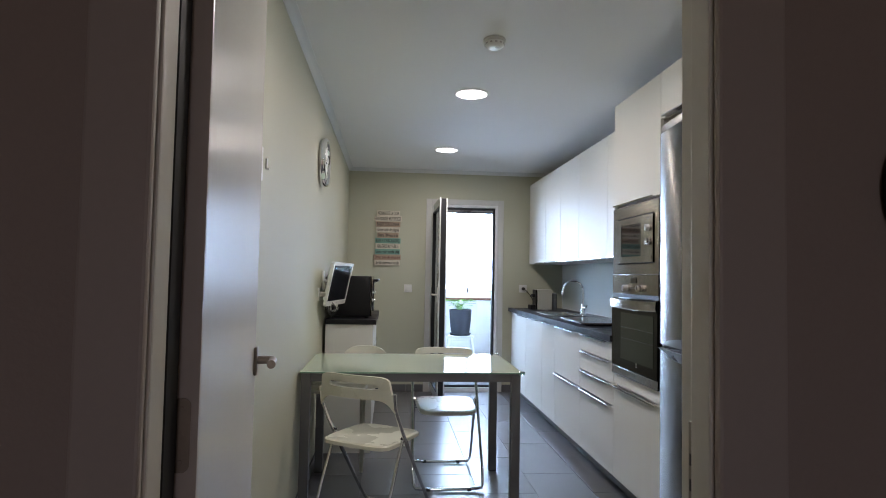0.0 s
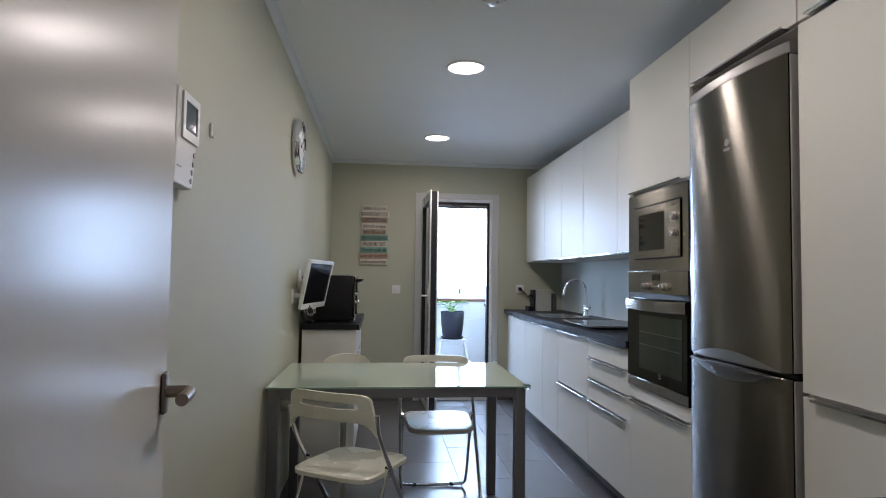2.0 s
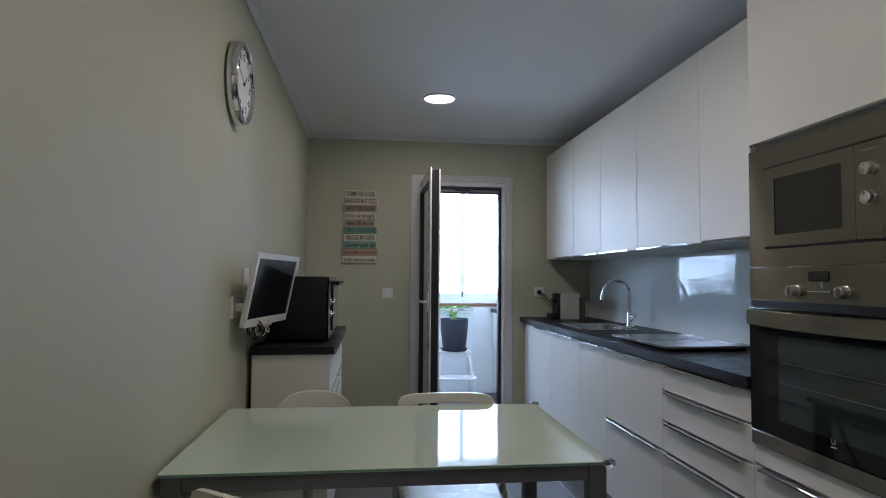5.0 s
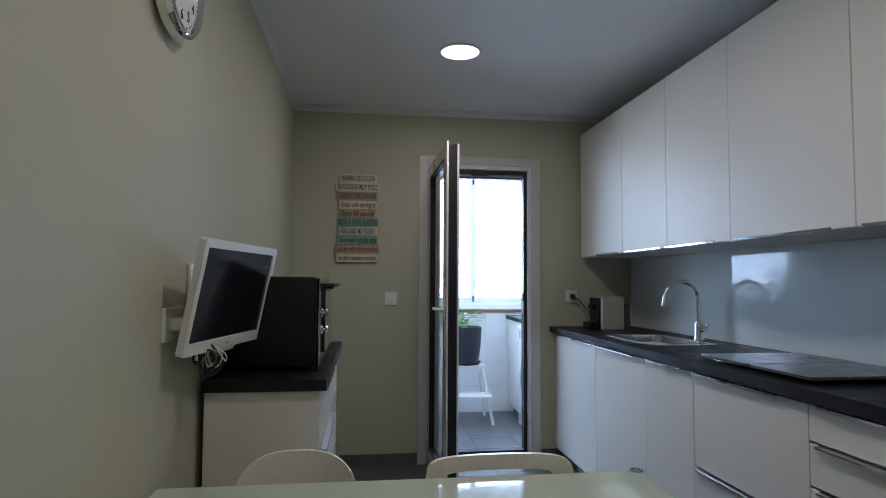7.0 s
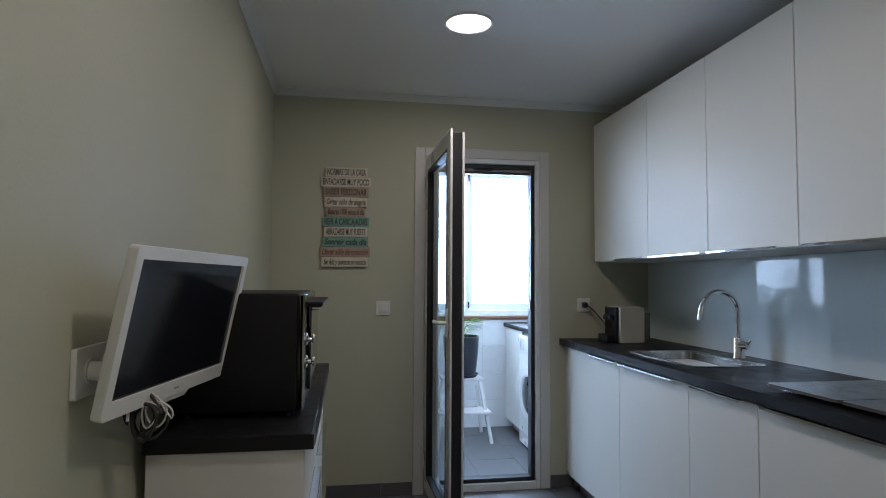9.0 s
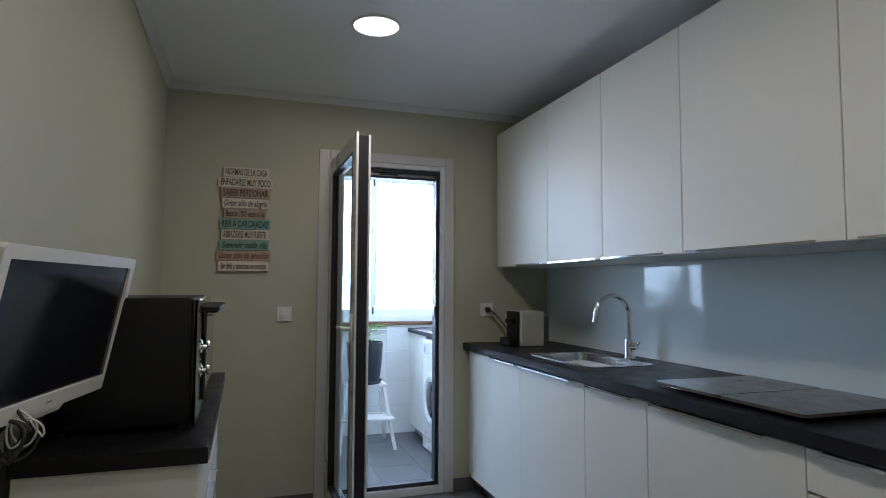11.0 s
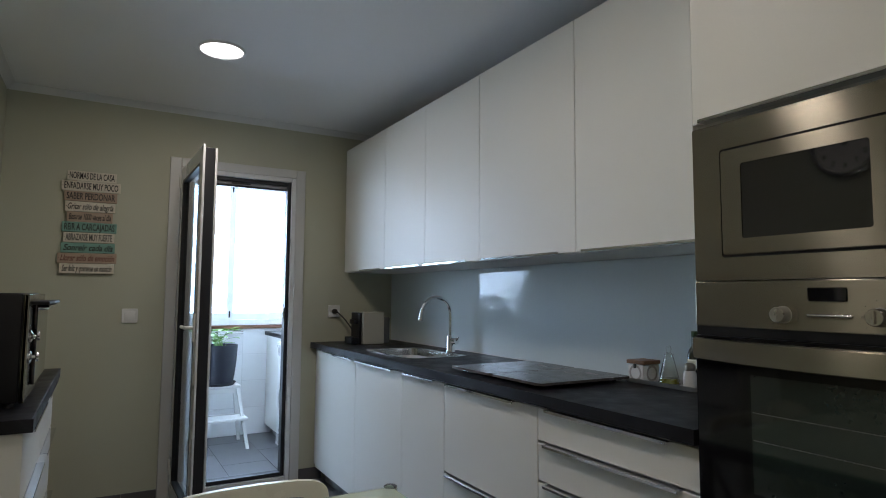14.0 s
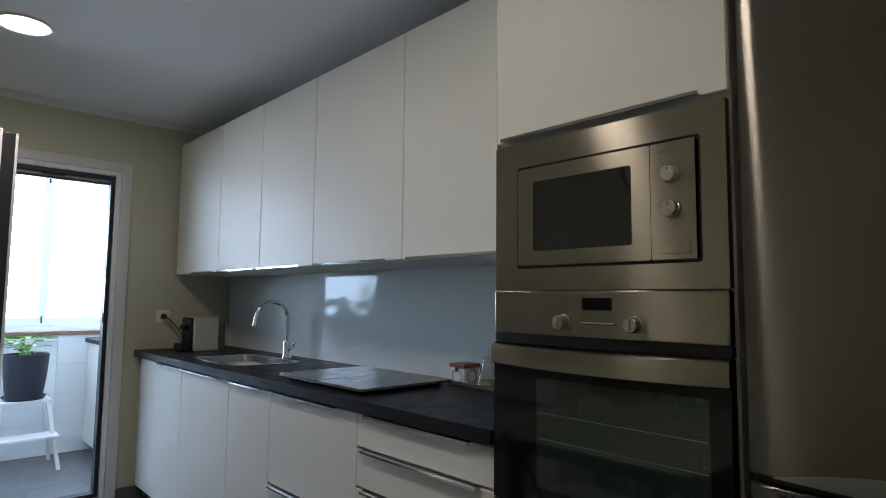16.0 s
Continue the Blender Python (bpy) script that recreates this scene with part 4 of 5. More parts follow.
TRX, TRY = 2.762, 6.492
tray = thing("serving_tray", (TRX, TRY, ZT), "narrow grey serving tray with raised rim", "tray")
tr = bmesh.new()
o1 = [rounded(TRX - 0.046 - o, TRX + 0.046 + o, TRY - 0.160 - o, TRY + 0.150 + o, 0.02, 4) for o in (0, 0.010, 0.014, 0.010, 0.0)]
rows = [[tr.verts.new((a, b, z)) for a, b in o] for o, z in zip(o1, (ZT + 0.0005, ZT + 0.014, ZT + 0.018, ZT + 0.016, ZT + 0.004))]
for p, q in zip(rows, rows[1:]):
    for i in range(len(p)):
        tr.faces.new((p[i], p[(i + 1) % len(p)], q[(i + 1) % len(q)], q[i]))
tr.faces.new(rows[0])
tr.faces.new(rows[-1])
part("dish", tr, TRAYM, tray)
zt = ZT + 0.0045
bx = thing("ceramic_box", (2.735, 6.60, zt), "white ceramic box with star motif and wooden lid", "storage box")
part("body", box(2.685, 2.785, 6.555, 6.645, zt, zt + 0.072, 0.010, 3), CERAM, bx)
part("lid", box(2.682, 2.788, 6.552, 6.648, zt + 0.0725, zt + 0.088, 0.003), LID, bx, "wooden lid")
part("latch", box(2.679, 2.6845, 6.594, 6.606, zt + 0.055, zt + 0.0722, 0.001), RUBBER_SHADE, bx)
star = [((0.021 if i % 2 == 0 else 0.010) * math.sin(radians(36 * i)), (0.021 if i % 2 == 0 else 0.010) * math.cos(radians(36 * i))) for i in range(10)]
part("motif_ring", ring_prism([(6.60 + 0.033 * math.cos(radians(12 * i)), zt + 0.036 + 0.033 * math.sin(radians(12 * i))) for i in range(30)], [(6.60 + 0.024 * math.cos(radians(12 * i)), zt + 0.036 + 0.024 * math.sin(radians(12 * i))) for i in range(30)], 2.6838, 2.6848, "x"), GREYM, bx)
part("motif_ring", ring_prism([(2.735 + 0.033 * math.cos(radians(12 * i)), zt + 0.036 + 0.033 * math.sin(radians(12 * i))) for i in range(30)], [(2.735 + 0.024 * math.cos(radians(12 * i)), zt + 0.036 + 0.024 * math.sin(radians(12 * i))) for i in range(30)], 6.5538, 6.5548, "y"), GREYM, bx)
cr = thing("oil_cruet", (2.745, 6.485, zt), "conical clear glass oil cruet, nearly empty", "cruet")
part("flask", lathe([(0, 0), (0.043, 0), (0.045, 0.004), (0.020, 0.105), (0.016, 0.116), (0.020, 0.121), (0.017, 0.121), (0.0135, 0.116), (0.0175, 0.104), (0.041, 0.006), (0, 0.004)], (2.745, 6.485, zt)), CLEAR, cr)
part("oil", lathe([(0, 0.0045), (0.0395, 0.0065), (0.0345, 0.025), (0, 0.025)], (2.745, 6.485, zt)), OIL, cr)
part("stopper", lathe([(0, 0.110), (0.011, 0.110), (0.012, 0.124), (0.007, 0.128), (0.012, 0.140), (0.009, 0.152), (0, 0.155)], (2.745, 6.485, zt)), CLEAR, cr)
bt = thing("oil_bottle", (2.765, 6.385, zt), "dark green glass oil bottle with cream label", "bottle")
part("glass", lathe([(0, 0), (0.030, 0), (0.032, 0.004), (0.032, 0.125), (0.024, 0.148), (0.0145, 0.160), (0.0135, 0.195), (0, 0.195)], (2.765, 6.385, zt)), mat("bottle_glass", (0.010, 0.022, 0.008), 0.08, vary=0.1, bump=0.0, coat=0.5, rvary=0.02), bt)
part("cap", lathe([(0, 0.1952), (0.0145, 0.1952), (0.015, 0.2), (0.015, 0.218), (0, 0.22)], (2.765, 6.385, zt)), mat("green_foil", (0.05, 0.09, 0.03), 0.4, 0.3, bump=0.0), bt)
part("paper_label", lathe([(0.0324, 0.075), (0.0326, 0.076), (0.0326, 0.110), (0.0324, 0.111)], (2.765, 6.385, zt)), LABELM, bt)
ss = thing("salt_shaker", (2.715, 6.395, zt), "glass salt shaker with metal cap", "shaker")
part("jar", lathe([(0, 0), (0.027, 0), (0.029, 0.004), (0.027, 0.055), (0.020, 0.070), (0, 0.070)], (2.715, 6.395, zt), n=12), mat("salt_filled_glass", (0.62, 0.61, 0.59), 0.15, vary=0.05, bump=0.0, coat=0.6), ss)
part("cap", lathe([(0, 0.0702), (0.021, 0.0702), (0.022, 0.074), (0.020, 0.092), (0.012, 0.099), (0, 0.1)], (2.715, 6.395, zt)), NICKEL, ss)
for ob, x, y in ((bx, 2.760, 6.592), (cr, 2.768, 6.482), (ss, 2.745, 6.376), (bt, 2.788, 6.384)):
    ob.location, ob.scale = (x, y, zt), (0.87, 0.87, 0.90)

# ---- table and chairs ----
X0, X1, Y0, Y1, ZTB = 0.482, 1.645, 5.694, 6.440, 0.735
table = thing("dining_table", ((X0 + X1) / 2, (Y0 + Y1) / 2, 0), "glass-topped dining table on grey metal legs against the wall", "table")
top = part("tabletop", prism(rounded(X0, X1, Y0, Y1, 0.008, 3), ZTB - 0.009, ZTB, "z", 0.0015), FROST, table, "pale green back-painted glass top")
part("glass_edge", ring_prism(rounded(X0 - 0.0006, X1 + 0.0006, Y0 - 0.0006, Y1 + 0.0006, 0.008, 3), rounded(X0 + 0.002, X1 - 0.002, Y0 + 0.002, Y1 - 0.002, 0.007, 3), ZTB - 0.0075, ZTB - 0.002), GEDGE, top, "green glass edge")
for x in (X0 + 0.008, X1 - 0.056):
    for y in (Y0 + 0.008, Y1 - 0.056):
        part("leg", box(x, x + 0.048, y, y + 0.048, 0.004, ZTB - 0.0095, 0.003), LEGS, table)
        part("foot_cap", box(x + 0.002, x + 0.046, y + 0.002, y + 0.046, 0.0, 0.004), RUBBER_SHADE, table, smooth=False)
for y in (Y0 + 0.012, Y1 - 0.034):
    part("apron", box(X0 + 0.057, X1 - 0.057, y, y + 0.022, ZTB - 0.052, ZTB - 0.0095, 0.002), LEGS, table)
for x in (X0 + 0.012, X1 - 0.034):
    part("apron", box(x, x + 0.022, Y0 + 0.057, Y1 - 0.057, ZTB - 0.052, ZTB - 0.0095, 0.002), LEGS, table)
for x, y in ((X1, Y0), (X1, Y1)):
    part("corner_guard", lathe([(0.0165, -0.012), (0.0175, -0.010), (0.0175, 0.003), (0.012, 0.006), (0, 0.007), (0, 0.0012), (0.0165, 0.0012)], (x - 0.004, y + (0.004 if y == Y0 else -0.004), ZTB), n=16), CLEAR, table, "clear plastic corner guard")


def bent_sheet(rows, half, curve, thick, y0, lean):
    """Closed rows of (x, z), outermost first, laid as a bent sheet with thickness."""
    bm = bmesh.new()

    def put(x, z, off):
        s = x / half
        return bm.verts.new((x, y0 + curve * s * s - lean * (z - 0.6) + off, z))

    n = len(rows[0])
    sheets = [[[put(x, z, off) for x, z in row] for row in rows] for off in (-thick / 2, thick / 2)]
    for sh in sheets:
        for p, q in zip(sh, sh[1:]):
            for i in range(n):
                bm.faces.new((p[i], p[(i + 1) % n], q[(i + 1) % n], q[i]))
    for k in (0, -1):
        p, q = sheets[0][k], sheets[1][k]
        for i in range(n):
            bm.faces.new((p[i], p[(i + 1) % n], q[(i + 1) % n], q[i]))
    return bm


def back_rows(half, zc, hz, slot, drop, power, steps=7, n=128, flare=0.0):
    """Rows from a rounded outline, its lower ends drawn down by drop, to a slot or to a point."""
    rows = []
    for k in range(steps + 1):
        u = k / steps
        row = []
        for i in range(n):
            t = 2 * math.pi * i / n
            c, s = math.cos(t), math.sin(t)
            r = (abs(c) ** power + abs(s) ** power) ** (-1 / power)
            x, z = c * r * half, zc + s * r * hz
            if s < 0:
                z -= drop * abs(x / half) ** 9 * min(1, -s * 2.5)
            x *= 1 - flare * (z - zc) / hz
            rs = (abs(c) ** 5 + abs(s) ** 5) ** (-1 / 5)
            xi, zi = c * rs * slot[0], slot[1] + s * rs * slot[2]
            row.append((x + (xi - x) * u, z + (zi - z) * u))
        rows.append(row)
    return rows


def seat_pan(hw, y0, y1, z, thick, dish, power=4.0):
    bm = bmesh.new()
    yc, hy = (y0 + y1) / 2, (y1 - y0) / 2
    rings = []
    n = 44
    for k, (f, dz) in enumerate(((0, -dish), (0.35, -dish * 0.9), (0.65, -dish * 0.55), (0.86, -dish * 0.1), (0.955, 0.0), (1.0, -0.006), (1.0, -thick), (0.96, -thick - 0.003), (0.6, -thick))):
        if f == 0:
            rings.append([bm.verts.new((0, yc, z + dz))])
            continue
        row = []
        for i in range(n):
            t = 2 * math.pi * i / n
            c, s = math.cos(t), math.sin(t)
            r = (abs(c) ** power + abs(s) ** power) ** (-1 / power)
            yy = s * r * hy * f
            wide = 1.0 - 0.05 * (yy / hy)
            row.append(bm.verts.new((c * r * hw * f * wide, yc + yy, z + dz - 0.012 * max(0, yy / hy) ** 3)))
        rings.append(row)
    for i in range(n):
        bm.faces.new((rings[0][0], rings[1][i], rings[1][(i + 1) % n]))
    for a, b in zip(rings[1:], rings[2:]):
        for i in range(n):
            bm.faces.new((a[i], a[(i + 1) % n], b[(i + 1) % n], b[i]))
    bm.faces.new(rings[-1])
    return bm


def folding_chair():
    """Front towards +y, origin on the floor."""
    c = thing("folding_chair", (0, 0, 0), "folding chair with ivory plastic seat and chrome tube frame", "chair", "chairs round the table")
    part("seat", seat_pan(0.181, -0.235, 0.172, 0.452, 0.022, 0.008, 6.0), CPLAST, c)
    part("backrest", bent_sheet(back_rows(0.192, 0.714, 0.055, (0.136, 0.720, 0.0125), 0.085, 6, flare=0.04), 0.205, 0.034, 0.016, -0.224, 0.14), CPLAST, c, "ivory backrest with a grip slot")
    w = 0.205
    part("main_frame", tube([(-w, -0.203, 0.69), (-w, -0.188, 0.60), (-w, 0.02, 0.300), (-w, 0.215, 0.035), (-w + 0.02, 0.232, 0.012), (w - 0.02, 0.232, 0.012), (w, 0.215, 0.035), (w, 0.02, 0.300), (w, -0.188, 0.60), (w, -0.203, 0.69)], 0.0095, 10, 1), CHROME, c, "chrome tube frame")
    w = 0.192
    part("rear_frame", tube([(-w, -0.085, 0.468), (-w, -0.19, 0.24), (-w, -0.275, 0.035), (-w + 0.02, -0.288, 0.011), (w - 0.02, -0.288, 0.011), (w, -0.275, 0.035), (w, -0.19, 0.24), (w, -0.085, 0.468)], 0.0085, 10, 1), CHROME, c, "chrome tube rear legs")
    part("cross_bar", rod(0.006, -0.19, 0.19, (0, -0.06, 0.419), "x", 0.001, 10), CHROME, c)
    for s in (-1, 1):
        part("pivot", rod(0.006, -0.012, 0.012, (s * 0.196, -0.093, 0.462), "x", 0.002, 12), RUBBER_SHADE, c)
        part("foot_cap", lathe([(0.0096, -0.012), (0.0104, -0.010), (0.0104, 0.010), (0.0096, 0.012)], (s * 0.12, 0.232, 0.0122), "x", 12), RUBBER_SHADE, c)
        part("foot_cap", lathe([(0.0091, -0.012), (0.0099, -0.010), (0.0099, 0.010), (0.0091, 0.012)], (s * 0.11, -0.288, 0.0118), "x", 12), RUBBER_SHADE, c)
    return c


chair = folding_chair()
chair.matrix_basis = pose(0.890, 5.612, 0, 0, 0, -30)
chair2 = copy_thing(chair, pose(1.297, 6.262, 0, 0, 0, 180))
tagged(chair2, "folding chair with ivory seat tucked under the table", "chair")
for o in chair2.children_recursive:
    BASE[o.name] = Vector()

shell = thing("plastic_chair", (0, 0, 0), "ivory moulded plastic chair with rounded back", "chair", "chairs round the table")
part("seat", seat_pan(0.185, -0.18, 0.18, 0.572, 0.022, 0.012, 3.2), CPLAST, shell)
part("backrest", bent_sheet(back_rows(0.158, 0.622, 0.14, (0.002, 0.64, 0.002), 0.0, 2.9), 0.162, 0.045, 0.014, -0.215, 0.16), CPLAST, shell)
for s in (-1, 1):
    part("back_post", tube([(s * 0.13, -0.165, 0.555), (s * 0.145, -0.19, 0.585), (s * 0.148, -0.205, 0.64)], 0.015, 10, 1), CPLAST, shell)
    for y in (-1, 1):
        part("leg", lathe([(0, 0), (0.011, 0), (0.012, 0.004), (0.019, 0.55), (0, 0.552)], n=22), CPLAST, shell)
        leg_ = shell.children[-1]
        leg_.matrix_basis = Matrix.Translation((s * 0.175, y * 0.175, 0)) @ Matrix.Shear("XY", 4, (-s * 0.07, -y * 0.07))
shell.matrix_basis = pose(0.780, 6.385, 0, 0, 0, 180)

# ---- left-hand side ----
ZL = 0.922
unit = thing("sideboard_cabinet", (0.65, 7.35, 0), "white lacquered drawer cabinet against the wall", "base cabinet")
part("carcass", box(XL + 0.024, 0.800, 6.8055, 7.915, 0.08, ZL - 0.034, 0.001, 1), CARC, unit, smooth=False)
part("side_panel", box(XL + 0.022, 0.822, 6.790, 6.805, 0.0, ZL - 0.034, 0.001, 1), LACQ, unit)
part("plinth", box(XL + 0.03, 0.76, 6.806, 7.91, 0, 0.079), PLINTH, unit, smooth=False)
for z0, z1 in ((0.08, 0.46), (0.46, 0.70), (0.70, ZL - 0.036)):
    for y0, y1 in ((6.806, 7.36), (7.36, 7.915)):
        front(unit, y0, y1, z0, z1, (y0 + 0.06, y1 - 0.06, True), 0.8205, 1, "drawer_front")
sbt = thing("sideboard_worktop", (0.65, 7.34, ZL - 0.033), "matt black worktop on the white drawer cabinet", "worktop")
part("slab", box(XL + 0.018, 0.8402, 6.7805, 7.9265, ZL - 0.033, ZL, 0.002, 1), WORK, sbt)
part("edge_band", box(XL + 0.018, 0.8420, 6.7790, 6.7804, ZL - 0.0325, ZL - 0.0005), WORK, sbt, smooth=False)
part("edge_band", box(0.8403, 0.8420, 6.7806, 7.9265, ZL - 0.0325, ZL - 0.0005), WORK, sbt, smooth=False)

mo = thing("mini_oven", (0.65, 7.19, ZL), "black countertop mini oven with steel front and knobs", "mini oven")
part("housing", box(0.500, 0.792, 6.945, 7.455, ZL + 0.014, 1.228, 0.008, 3), BLACK, mo)
fp = part("front_frame", box(0.7925, 0.806, 6.945, 7.455, ZL + 0.014, 1.226, 0.004), STEELP, mo)
part("glass_door", box(0.8065, 0.816, 7.08, 7.445, ZL + 0.045, 1.205, 0.003), BLACKGL, mo)
part("door_handle", tube([(0.812, 7.10, 1.185), (0.842, 7.10, 1.188), (0.842, 7.42, 1.188), (0.812, 7.42, 1.185)], 0.0075, 10, 1), CHROME, mo)
part("top_ledge", box(0.806, 0.850, 6.96, 7.44, 1.196, 1.206, 0.003), BLACK, mo)
for z in (1.109, 1.052):
    k = part("knob", lathe([(0.017, 0), (0.017, 0.003), (0.008, 0.007), (0.007, 0.015), (0.013, 0.018), (0.011, 0.023), (0, 0.023)], (0.8062, 7.005, z), "x", 20), CHROME, mo, "chrome knob")
for y in (6.975, 7.425):
    for x in (0.53, 0.77):
        part("foot", rod(0.012, ZL, ZL + 0.0142, (x, y, 0), "z", 0.001, 12), RUBBER_SHADE, mo)

# television on its wall arm: frame with the screen facing +x, leaning forward
TVM = Matrix.Translation((0.5868, 6.710, 1.1733)) @ pose(0, 0, 0, 0, 0, -10.2) @ pose(0, 0, 0, 0, 10.9, 0)
tv = thing("television", (0.59, 6.715, 1.0), "small white framed flat television, switched off", "television")


def tvb(bm):
    return turned(bm, TVM)


HW, HH = 0.2575, 0.1464
part("back_shell", tvb(box(-0.036, -0.0096, -HW + 0.06, HW - 0.06, -HH + 0.03, HH - 0.03, 0.010, 3)), WPLAST, tv)
part("bezel", tvb(ring_prism(rounded(-HW, HW, -HH, HH, 0.010, 4), rounded(-HW + 0.022, HW - 0.022, -HH + 0.030, HH - 0.022, 0.002, 4), -0.007, 0.008, "x")), WPLAST, tv, "white bezel")
part("rear_cover", tvb(prism(rounded(-HW, HW, -HH, HH, 0.010, 4), -0.0095, -0.0072, "x")), WPLAST, tv)
part("screen", tvb(box(-0.0068, 0.003, -HW + 0.022, HW - 0.022, -HH + 0.030, HH - 0.022)), SCREEN, tv, "dark glossy screen", smooth=False)
part("chin", tvb(prism([(-0.075, -HH + 0.002), (0.075, -HH + 0.002), (0.055, -HH - 0.012), (-0.055, -HH - 0.012)], -0.010, 0.006, "x", 0.002)), WPLAST, tv)
part("brand_mark", tvb(box(0.0081, 0.0088, -0.010, 0.010, -HH + 0.012, -HH + 0.016)), GREYM, tv)
arm = thing("tv_wall_bracket", (XL, 6.70, 1.19), "white wall bracket and arm of the television", "wall bracket")
part("wall_plate", box(XL + 0.0005, XL + 0.012, 6.665, 6.745, 1.12, 1.26, 0.004), WPLAST, arm)
part("arm", tube([(XL + 0.01, 6.705, 1.19), (XL + 0.045, 6.70, 1.19), (0.553, 6.70, 1.18)], 0.011, 10, 1), WPLAST, arm)
part("knuckle", rod(0.014, -0.03, 0.03, (0.506, 6.71, 1.19)), GPLAST, arm)
dsock = thing("double_socket", (XL, 6.507, 1.105), "white double wall socket with a plug behind the television", "socket")
part("plate", prism(rounded(6.470, 6.615, 1.063, 1.147, 0.006), XL + 0.0005, XL + 0.010, "x", 0.0015), WPLAST, dsock)
for y in (6.520, 6.585):
    part("well", lathe([(0.021, 0.0), (0.0195, 0.0015), (0.0195, 0.003)], (XL + 0.010, y, 1.105), "x", 24), WPLAST, dsock)
cab = thing("tv_cables", (0.55, 6.56, 0.97), "bundle of black and white television cables", "cable")
part("plug", lathe([(0, 0), (0.017, 0), (0.017, 0.020), (0.010, 0.034), (0, 0.034)], (XL + 0.0135, 6.520, 1.105), "x", 18), WPLAST, cab, "white plug")
part("plug_cord", tube([(XL + 0.046, 6.520, 1.105), (0.522, 6.535, 1.098), (0.528, 6.57, 1.05), (0.530, 6.56, 1.01)], 0.003, 7, 2), WPLAST, cab)
for k, (mm, r, cx, cz, ra, tw) in enumerate(((RUBBER_SHADE, 0.0030, 0.545, 1.000, 0.040, 20), (WPLAST, 0.0018, 0.552, 1.012, 0.026, 70), (RUBBER_SHADE, 0.0030, 0.536, 1.004, 0.034, 120), (WPLAST, 0.0018, 0.562, 1.010, 0.030, -30), (RUBBER_SHADE, 0.0028, 0.550, 0.994, 0.036, 160))):
    loop = []
    for a in range(0, 480, 30):
        u, w = ra * (0.7 + 0.3 * math.cos(radians(a * 0.7 + tw))) * math.cos(radians(a + tw)), ra * 0.85 * math.sin(radians(a + tw))
        loop.append((cx + u, 6.590 + 0.008 * k + 0.009 * math.sin(radians(a * 0.9 + 50 * k)), cz + w))
    part("cord", tube([(0.532, 6.625 + 0.008 * k, 1.07)] + loop + [(0.528, 6.600 + 0.008 * k, 1.065)], r, 7, 1), mm, cab)

CK = Vector((XL, 6.440, 1.956))
clock = thing("wall_clock", CK, "round chrome wall clock with white dial", "clock")
CR = 0.157
part("case", lathe([(0.0, 0.0005), (CR - 0.012, 0.0005), (CR, 0.010), (CR, 0.034), (CR - 0.004, 0.044), (CR - 0.011, 0.048), (CR - 0.018, 0.046), (CR - 0.022, 0.040), (CR - 0.0235, 0.034)], CK, "x", 64), CHROME, clock, "polished chrome rim")
dial = part("dial", lathe([(0, 0.030), (CR - 0.0235, 0.030), (CR - 0.0235, 0.0345), (0, 0.0345)], CK, "x", 48), WPLAST, clock, "white dial")
for i in range(1, 13):
    a = radians(90 - 30 * i)
    lettering("numeral", str(i), 0.038, pose(CK.x + 0.0358, CK.y + 0.102 * math.cos(a), CK.z + 0.102 * math.sin(a), 90, 0, 90), INK, dial)
for i in range(60):
    a = radians(6 * i)
    part("minute_mark", turned(box(0.0346, 0.0354, -0.0007, 0.0007, 0.124, 0.130), Matrix.Translation(CK) @ pose(0, 0, 0, math.degrees(a), 0, 0)), INK, dial, smooth=False)
for ln_, wd, a in ((0.062, 0.0035, -50), (0.092, 0.0025, 70)):
    part("pointer", turned(prism([(-wd, -0.015), (wd, -0.015), (wd * 0.5, ln_), (-wd * 0.5, ln_)], 0.0385, 0.0395, "x"), Matrix.Translation(CK) @ pose(0, 0, 0, a, 0, 0)), INK, clock, smooth=False)
part("boss", rod(0.006, 0.0347, 0.041, CK, "x", 0.001, 16), INK, clock)

ic = thing("video_intercom", (XL, 4.48, 1.42), "white wall video intercom with small screen", "intercom")
part("housing", prism([(4.405, 1.428), (4.543, 1.428), (4.566, 1.538), (4.574, 1.658), (4.424, 1.658)], XL + 0.0005, XL + 0.032, "x", 0.006), WPLAST, ic)
part("screen_panel", ring_prism(rounded(4.446, 4.568, 1.541, 1.652, 0.004), rounded(4.464, 4.553, 1.563, 1.634, 0.002), XL + 0.0315, XL + 0.037, "x"), WPLAST, ic, "raised white screen surround")
part("screen", box(XL + 0.0315, XL + 0.0345, 4.4635, 4.5535, 1.5625, 1.6345), BLACKGL, ic, "small glossy screen", smooth=False)
part("speaker_slot", box(XL + 0.0315, XL + 0.0328, 4.425, 4.455, 1.470, 1.473), GREYM, ic)
for y, z in ((4.547, 1.515), (4.541, 1.491), (4.534, 1.470), (4.527, 1.448)):
    part("button", rod(0.0068, 0, 0.003, (XL + 0.0318, y - 0.003, z), "x", 0.001, 16), GREYM, ic, "grey round button")
part("indicator", rod(0.0026, 0, 0.0015, (XL + 0.0318, 4.5535, 1.522), "x", 0.0003, 10), RED, ic, "lit red indicator")
hk = thing("wall_hook", (XL, 4.786, 1.615), "small white plastic wall hook", "hook")
part("plate", prism(rounded(4.778, 4.794, 1.616, 1.658, 0.006), XL + 0.0005, XL + 0.007, "x", 0.002), WPLAST, hk)
part("peg", box(XL + 0.0055, XL + 0.015, 4.780, 4.792, 1.616, 1.623, 0.0025), WPLAST, hk)

